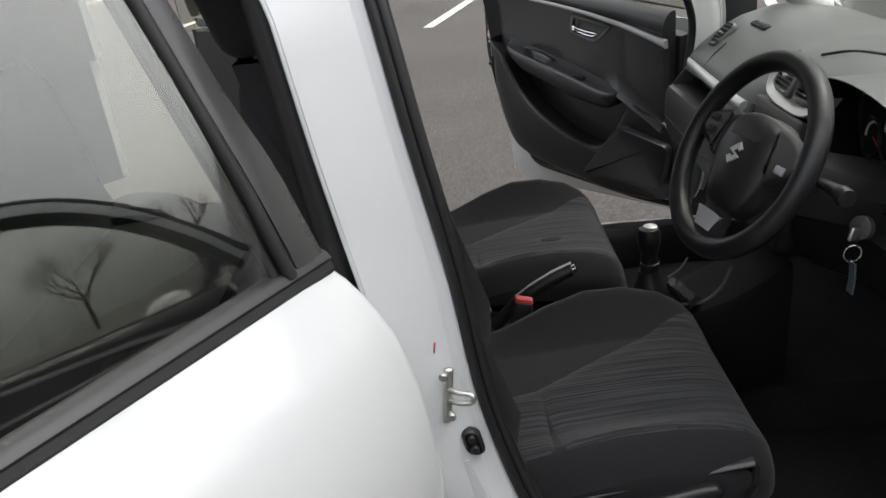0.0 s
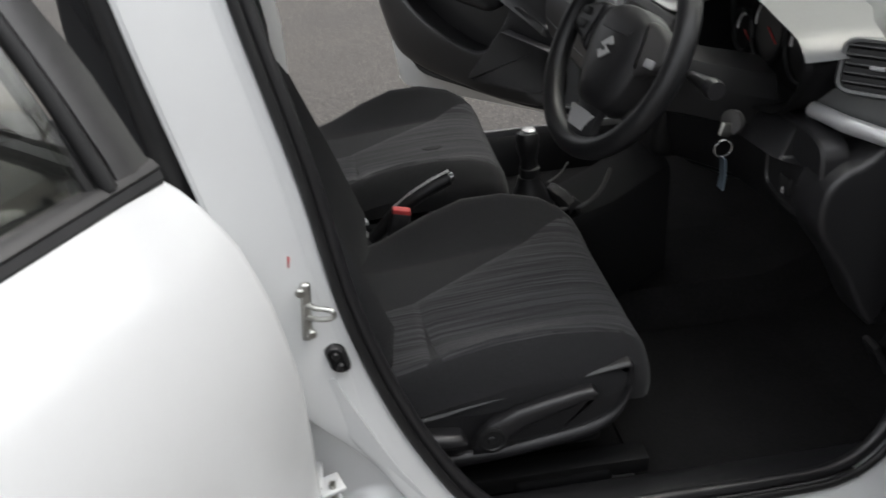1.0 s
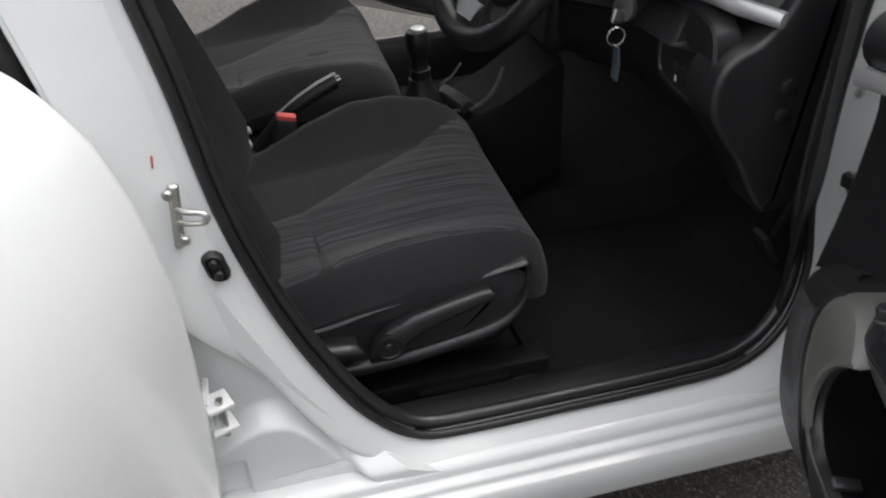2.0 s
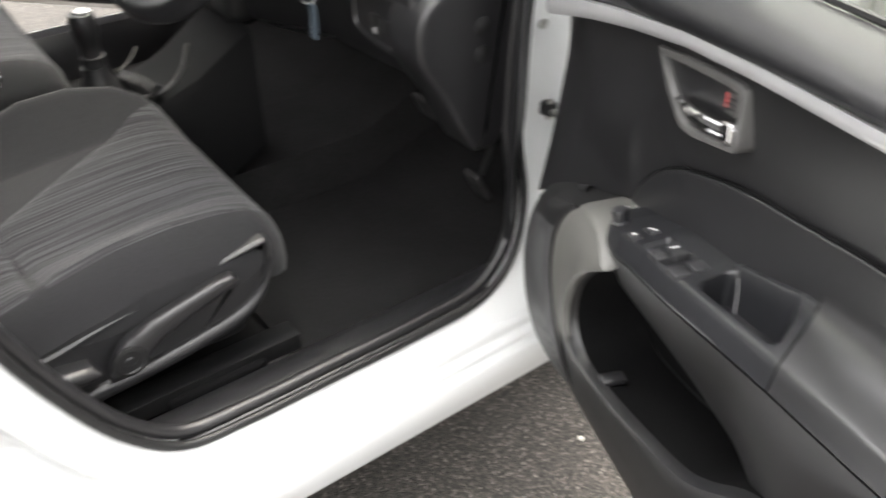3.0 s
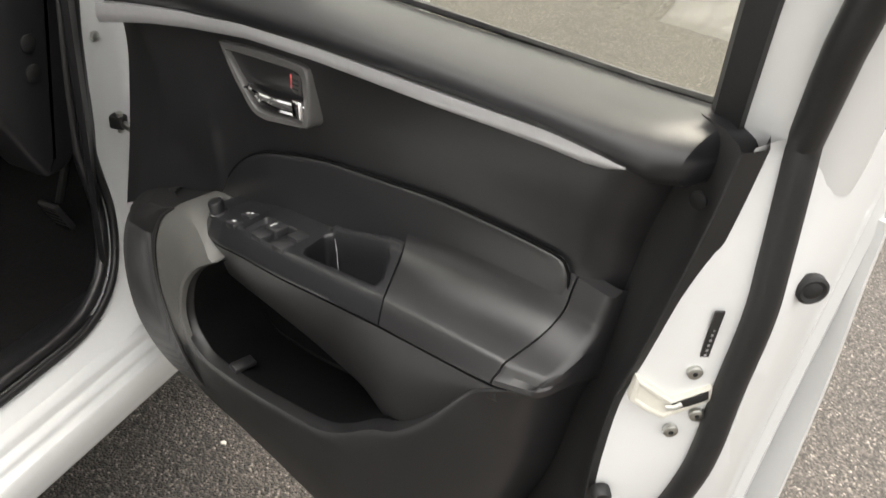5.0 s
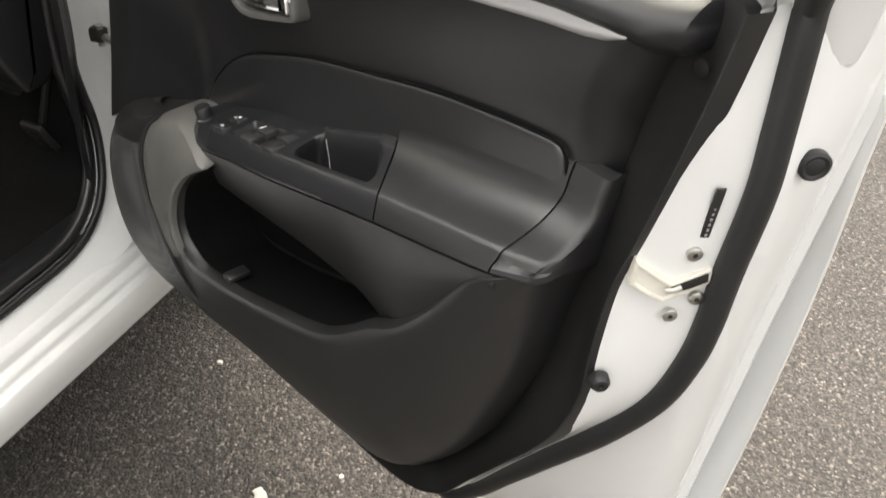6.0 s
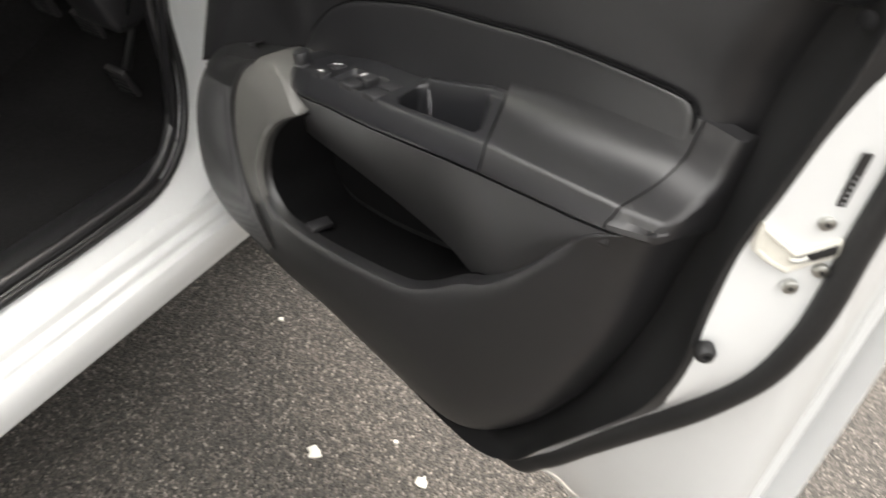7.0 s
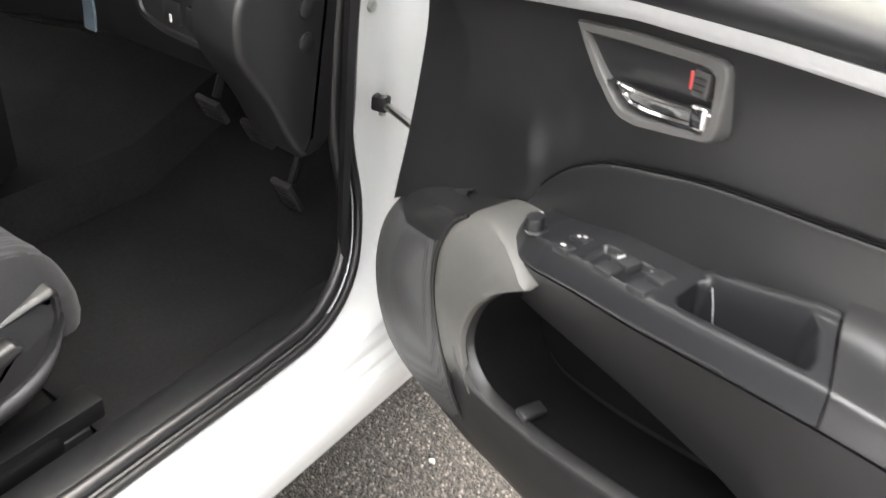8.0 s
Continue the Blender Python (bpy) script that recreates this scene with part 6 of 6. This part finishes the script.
# instrument binnacle
def instrument_hood():
    line = spline([(0.66, 0.882), (0.70, 0.935), (0.695, 0.99), (0.65, 1.030), (0.55, 1.046), (0.45, 1.040), (0.36, 1.014), (0.31, 0.995), (0.287, 0.968), (0.305, 0.925), (0.347, 0.882), (0.42, 0.866), (0.50, 0.861), (0.58, 0.866)], 72, True)
    line.append(line[0])
    mid = np.array((0.49, 0.955))
    inner = [(0.735, 0.955), (0.70, 0.962), (0.672, 0.968), (0.662, 0.975), (0.657, 0.985)]
    outer = [(0.657, 0.985), (0.658, 0.996), (0.668, 1.004), (0.72, 1.0), (0.80, 0.99)]

    def ring(x, k, cut):
        return [(x - 0.02 * max(0, (p[1] - 1.0) / 0.05), *(mid + (p - mid) * k)) for p in cut]

    crown = [p for p in line if p[1] > 0.975]
    crown.sort(key=lambda p: -math.atan2(p[1] - 0.90, p[0] - 0.49))
    return loft([ring(x, k, line) for x, k in inner + outer[1:3]], False, False), loft([ring(x, k + 0.004, crown) for x, k in outer[1:]], False, False)


tunnel, crown = instrument_hood()
hood = dash_piece("instrument_hood", tunnel, CONSOLE, "black instrument hood")
dash_piece("hood_crown", crown, DASH, "charcoal crown of the hood", hood)
cl = dash_piece("instrument_panel", sheet([[(0.735 - 0.05 * (z - 0.93), y, z) for y in np.linspace(a, b, 5)] for z, a, b in ((0.85, 0.34, 0.66), (0.93, 0.312, 0.672), (0.985, 0.325, 0.672), (1.018, 0.405, 0.630))], (0.01, 0, 0)), DARK, "black instrument face")
for y, z, r in ((0.415, 0.95, 0.050), (0.53, 0.955, 0.055), (0.61, 0.93, 0.034)):
    dash_piece("dial_ring", torus(pose(0.722, y, z, 0, -87, 0), r, 0.004, 36, 8), DARK, "black dial ring", cl)
    dash_piece("dial_face", lathe(((0, 0), (r * 0.94, 0), (r * 0.94, 0.002), (0, 0.002)), pose(0.728, y, z, 0, -87, 0), 32), LABELBLACK, "", cl)
    dash_piece("dial_scale", torus(pose(0.7255, y, z, 0, -87, 0), r * 0.78, 0.0025, 28, 6, None, -0.6, 1.7), PALE, "", cl)
    dash_piece("needle", tube([(0.7245, y, z), (0.7245, y - r * 0.55, z - r * 0.35)], 0.0013, 6), RED, "", cl)
dash_piece("display", rbox((0.726, 0.472, 1.0), (0.004, 0.03, 0.03), 0.001, 1), SCREEN, "", cl)


def vent(y, z, x, w, h, yaw, tilt=-12):
    m = pose(x, y, z, 0, tilt, yaw)
    ring = [(w * math.cos(a) * (abs(math.cos(a)) ** -0.62 if abs(math.cos(a)) > 0.02 else 1), h * math.sin(a) * (abs(math.sin(a)) ** -0.62 if abs(math.sin(a)) > 0.02 else 1)) for a in (2 * math.pi * k / 36 for k in range(36))]
    vt = dash_piece("air_vent", pillow(ring, ((-0.006, 0.0), (-0.006, 0.006), (-0.003, 0.010), (0.001, 0.009), (0.003, -0.01)), lambda a, b, d: m @ Vector((-d, a, b))), DASH, "dashboard air vent")
    dash_piece("vent_throat", pillow(inset(ring, 0.001), ((0, 0.0), (0.001, 0.0025)), lambda a, b, d: m @ Vector((-d, a, b))), DARK, "", vt)
    for k in range(5):
        b = -h * 0.72 + h * 1.44 * k / 4
        dash_piece("vent_slat", rbox(m @ Vector((-0.003, 0, b)), (0.014, w * 1.85, 0.0035), 0.001, 1, m.to_3x3().to_4x4() @ pose(0, 0, 0, 0, 25, 0)), TRIM, "", vt)
    dash_piece("vent_tab", rbox(m @ Vector((-0.010, 0, 0)), (0.010, 0.020, 0.006), 0.002, 2, m.to_3x3().to_4x4()), GREYPLASTIC, "pale vent tab", vt)


vent(0.262, 0.966, 0.748, 0.046, 0.033, 43, 14)
vent(1.475, 0.959, 0.737, 0.027, 0.033, 0, 48)
vent(0.763, 0.980, 0.682, 0.044, 0.025, 4, 28)
vent(0.873, 0.980, 0.680, 0.044, 0.025, -4, 28)
dash_piece("vent_divider", rbox((0.668, 0.819, 0.980), (0.012, 0.016, 0.058), 0.004, 2, pose(0, 0, 0, 0, 28, 0)), GREYTRIM)
# demister slot at the foot of the windscreen, seam of the airbag lid and the long seam of the crown
slot = dash_piece("demister_slot", rbox((0.797, 1.375, 0.994), (0.020, 0.095, 0.010), 0.003, 2, pose(0, 0, 0, 0, -12, 0)), DARK, "black demister slot")
for k in range(6):
    dash_piece("slot_bar", rbox((0.797, 1.338 + 0.015 * k, 0.999), (0.018, 0.003, 0.004), 0.001, 1, pose(0, 0, 0, 0, -12, 0)), TRIM, "", slot)
dash_piece("silver_rail", tube([(0.702, 0.330, 0.892), (0.716, 0.27, 0.890), (0.752, 0.212, 0.884)], [0.0115, 0.012, 0.0115], 14), SILVER, "satin silver trim rail")
dash_piece("silver_rail", tube([(0.655, 1.05, 0.880), (0.658, 1.15, 0.876), (0.660, 1.28, 0.877), (0.662, 1.42, 0.881), (0.666, 1.52, 0.884), (0.676, 1.558, 0.885)], [0.0125, 0.0125, 0.0125, 0.0120, 0.0115, 0.009], 14), SILVER, "satin silver trim rail")
arch = spline([(0.924, 1.016), (0.934, 0.984), (0.920, 0.957), (0.87, 0.946), (0.81, 0.944), (0.75, 0.946), (0.712, 0.956), (0.700, 0.984), (0.706, 1.016)], 44)
rows = []
for i, p in enumerate(arch):
    d = arch[min(i + 1, 43)] - arch[max(i - 1, 0)]
    o = np.array((d[1], -d[0])) / np.linalg.norm(d)
    o = o if o @ (p - np.array((0.815, 0.99))) > 0 else -o
    rows.append([(0.668 + 0.50 * (q[1] - 0.950) - h, *q) for q, h in ((p - o * 0.011, -0.012), (p - o * 0.010, 0.000), (p - o * 0.002, 0.009), (p + o * 0.006, 0.017), (p + o * 0.009, 0.015), (p + o * 0.010, -0.02))])
dash_piece("silver_surround", loft(rows, False, False), SILVER, "satin silver vent surround")
dash_piece("crown_seam", tube(spline([(0.752, 0.905, 1.0135), (0.785, 0.86, 1.026), (0.808, 0.78, 1.034), (0.815, 0.68, 1.0395), (0.812, 0.56, 1.0395), (0.80, 0.46, 1.034)], 30), 0.0028, 6), DARK, "seam of the instrument crown")
dash_piece("airbag_seam", tube([(0.668, 1.405, 0.898), (0.692, 1.405, 0.9265), (0.722, 1.405, 0.951)], 0.0014, 6), DARK)
dash_piece("glovebox_seam", tube([(0.606, 1.13, 0.735), (0.601, 1.20, 0.735), (0.6005, 1.35, 0.737), (0.602, 1.53, 0.740), (0.612, 1.556, 0.741)], 0.0025, 6), DARK)
# near-black blocks set into both trays stand for the shade inside them
dash_piece("tray_shade", rbox((0.770, 0.285, 0.845), (0.05, 0.074, 0.038), 0.004, 2), SHADE_BLACK, "near-black block standing for the shade inside the storage tray")
dash_piece("tray_shade", rbox((0.735, 1.39, 0.842), (0.06, 0.264, 0.034), 0.004, 2), SHADE_BLACK, "near-black block standing for the shade inside the storage tray")
AUD = pose(0, 0, 0, 0, 14, 0)
rd = dash_piece("audio_unit", rbox((0.653, 0.835, 0.891), (0.04, 0.235, 0.080), 0.006, 3, AUD), GREYTRIM, "dark grey audio unit")
dash_piece("audio_panel", rbox((0.6385, 0.845, 0.890), (0.006, 0.15, 0.018), 0.002, 2, AUD), GREYPLASTIC, "pale disc slot panel", rd)
dash_piece("disc_slot", rbox((0.6355, 0.845, 0.911), (0.006, 0.165, 0.014), 0.0008, 1, AUD), DARK, "", rd)
for k in range(6):
    dash_piece("audio_button", rbox((0.631, 0.735 + 0.038 * k, 0.870), (0.008, 0.033, 0.014), 0.002, 1, AUD), DARK, "", rd)
for y in (0.738, 0.940):
    dash_piece("audio_button", rbox((0.6345, y, 0.902), (0.010, 0.022, 0.028), 0.002, 1, AUD), DARK, "", rd)
dash_piece("stack_panel", rbox((0.650, 0.85, 0.755), (0.06, 0.28, 0.19), 0.02, 3, pose(0, 0, 0, 0, 6, 0)), DARK)
for y in (0.76, 0.83, 0.90):
    dash_piece("heater_knob", lathe(((0, 0), (0.022, 0), (0.022, 0.006), (0.016, 0.02), (0, 0.021)), pose(0.620, y, 0.79, 0, -84, 0), 22), TRIM)
# lower driver's panel, side cap and pedals
lp = dash_piece("lower_panel", pillow(spline([(0.27, 0.87), (0.40, 0.87), (0.41, 0.80), (0.395, 0.745), (0.30, 0.735), (0.25, 0.75), (0.245, 0.82)], 36, True), ((0, -0.03), (0, 0.004), (0.004, 0.008), (0.010, 0.008), (0.012, 0.005)), lambda a, b, h: (0.688 - h, a, b)), TRIM, "black lower dash panel")
for y in (0.337, 0.295, 0.270):
    bt = dash_piece("panel_switch", rbox((0.682, y, 0.772), (0.008, 0.030, 0.030), 0.003, 2), DARK, "", lp)
    dash_piece("switch_mark", rbox((0.6775, y, 0.764), (0.001, 0.004, 0.010), 0.0003, 1), PALE, "", bt)
sc = dash_piece("side_cap", pillow(spline([(0.672, 0.785), (0.681, 0.819), (0.705, 0.840), (0.733, 0.853), (0.762, 0.885), (0.782, 0.927), (0.81, 0.965), (0.86, 0.965), (0.865, 0.90), (0.86, 0.75), (0.84, 0.60), (0.79, 0.575), (0.764, 0.60), (0.724, 0.675), (0.68, 0.74)], 60, True), ((0, -0.06), (0, 0.004), (0.004, 0.010), (0.010, 0.012), (0.03, 0.013)), lambda a, b, h: (a, 0.232 - h, b)), TRIM, "black dashboard end cap")
for z in (0.785, 0.742):
    dash_piece("cap_plug", lathe(((0, 0), (0.013, 0), (0.013, 0.003), (0.010, 0.005), (0, 0.005)), pose(0.784, 0.2195, z, 90, 0, 0), 22), DARK, "", sc)
for x, y, z, w, h in ((0.955, 0.420, 0.352, 0.046, 0.075), (0.985, 0.520, 0.420, 0.060, 0.055), (0.985, 0.635, 0.425, 0.060, 0.055)):
    turn = pose(0, 0, 0, 0, -28, 0)
    # pads get a paler grey to stand for the light falling on them
    pd = body("pedal", rbox((x, y, z), (0.014, w, h), 0.006, 2, turn), GREYTRIM, "worn rubber pedal, coloured paler grey for the light it catches")
    for k in range(5):
        p = Vector((x, y, z)) + turn @ Vector((-0.0072, 0, h * (k - 2) * 0.18))
        part("tread_rib", rbox(p, (0.003, w * 0.8, h * 0.08), 0.001, 1, turn), RUBBER, pd)
    part("pedal_arm", tube([(x + 0.01, y, z + 0.02), (x + 0.06, y, z + 0.14), (x + 0.12, y, z + 0.26)], 0.008, 8), DARK, pd)

# ---------------------------------------------------------------- loose things in the footwell
def floor_mat(x0, x1, y0, y1):
    rows = []
    for i in range(13):
        x = x0 + (x1 - x0) * i / 12
        inset_y = 0.02 * (1 if i in (0, 12) else 0)
        rows.append([(x, y, 0.248 + 0.003 * math.sin(9 * x + 5 * y) + 0.25 * max(0, x - 0.93)) for y in np.linspace(y0 + inset_y, y1 - inset_y, 11)])
    return sheet(rows, (0, 0, -0.009))


tagged(part("floor_mat", floor_mat(0.47, 1.02, 0.27, 0.72), CARPET), "black carpet mat on the driver's footwell floor", "floor mat")
tagged(part("floor_mat", floor_mat(0.42, 1.02, 1.05, 1.60), CARPET), "black carpet mat on the passenger footwell floor", "floor mat")


# ---------------------------------------------------------------- bare trees beyond the bonnet
def bare_tree(x, y, height, seed):
    rnd = random.Random(seed)
    trunk, crown = bmesh.new(), bmesh.new()
    top = Vector((x, y, height * 0.38))
    tube([(x, y, -0.1), (x + 0.04, y, height * 0.18), top], [height * 0.022, height * 0.018, height * 0.014], 9, trunk)

    def grow(p, d, length, r, depth):
        q = p + d * length * 0.5 + Vector((rnd.uniform(-1, 1), rnd.uniform(-1, 1), rnd.uniform(-0.2, 0.6))) * length * 0.07
        e = q + d * length * 0.5
        tube([p, q, e], [r, r * 0.8, r * 0.55], 5 if depth < 3 else 3, crown)
        if depth >= 5:
            return
        for _ in range(3 if depth < 3 else 2):
            nd = (d + Vector((rnd.uniform(-1, 1), rnd.uniform(-1, 1), rnd.uniform(-0.25, 0.6))) * 0.75).normalized()
            grow(p + (e - p) * rnd.uniform(0.55, 1.0), nd, length * rnd.uniform(0.62, 0.85), r * 0.58, depth + 1)

    for k in range(5):
        a = k * 1.25 + rnd.uniform(-0.3, 0.3)
        grow(top - Vector((0, 0, height * 0.06 * (k % 3))), Vector((math.cos(a) * 0.7, math.sin(a) * 0.7, 0.75)).normalized(), height * 0.22, height * 0.009, 0)
    thing = tagged(new("tree"), "bare winter tree at the edge of the car park", "tree", "bare trees")
    part("trunk", trunk, BARK, thing)
    part("crown", crown, BARK, thing)


for x, y, h, s in ((34, 1.5, 8.5, 3), (40, -6.5, 9.5, 8), (44, 9.0, 10.0, 12)):
    bare_tree(x, y, h, s)


# ---------------------------------------------------------------- wheels
def road_wheel(x, y, s):
    tyre = body("wheel", lathe(((0.19, -0.08), (0.27, -0.088), (0.288, -0.07), (0.292, -0.03), (0.292, 0.03), (0.288, 0.07), (0.27, 0.088), (0.19, 0.08)), pose(x, y, 0.290, 90, 0, 0), 40), RUBBER, "black road tyre")
    part("rim", lathe(((0.0, 0.05 * s), (0.05, 0.055 * s), (0.06, 0.045 * s), (0.15, 0.055 * s), (0.175, 0.07 * s), (0.195, 0.078 * s), (0.195, -0.078 * s), (0.0, -0.078 * s)), pose(x, y, 0.290, 90, 0, 0), 30), SILVER, tyre, "silver wheel rim")


for wx in (1.31, -0.97):
    road_wheel(wx, 0.19, 1)
    road_wheel(wx, 1.66, -1)
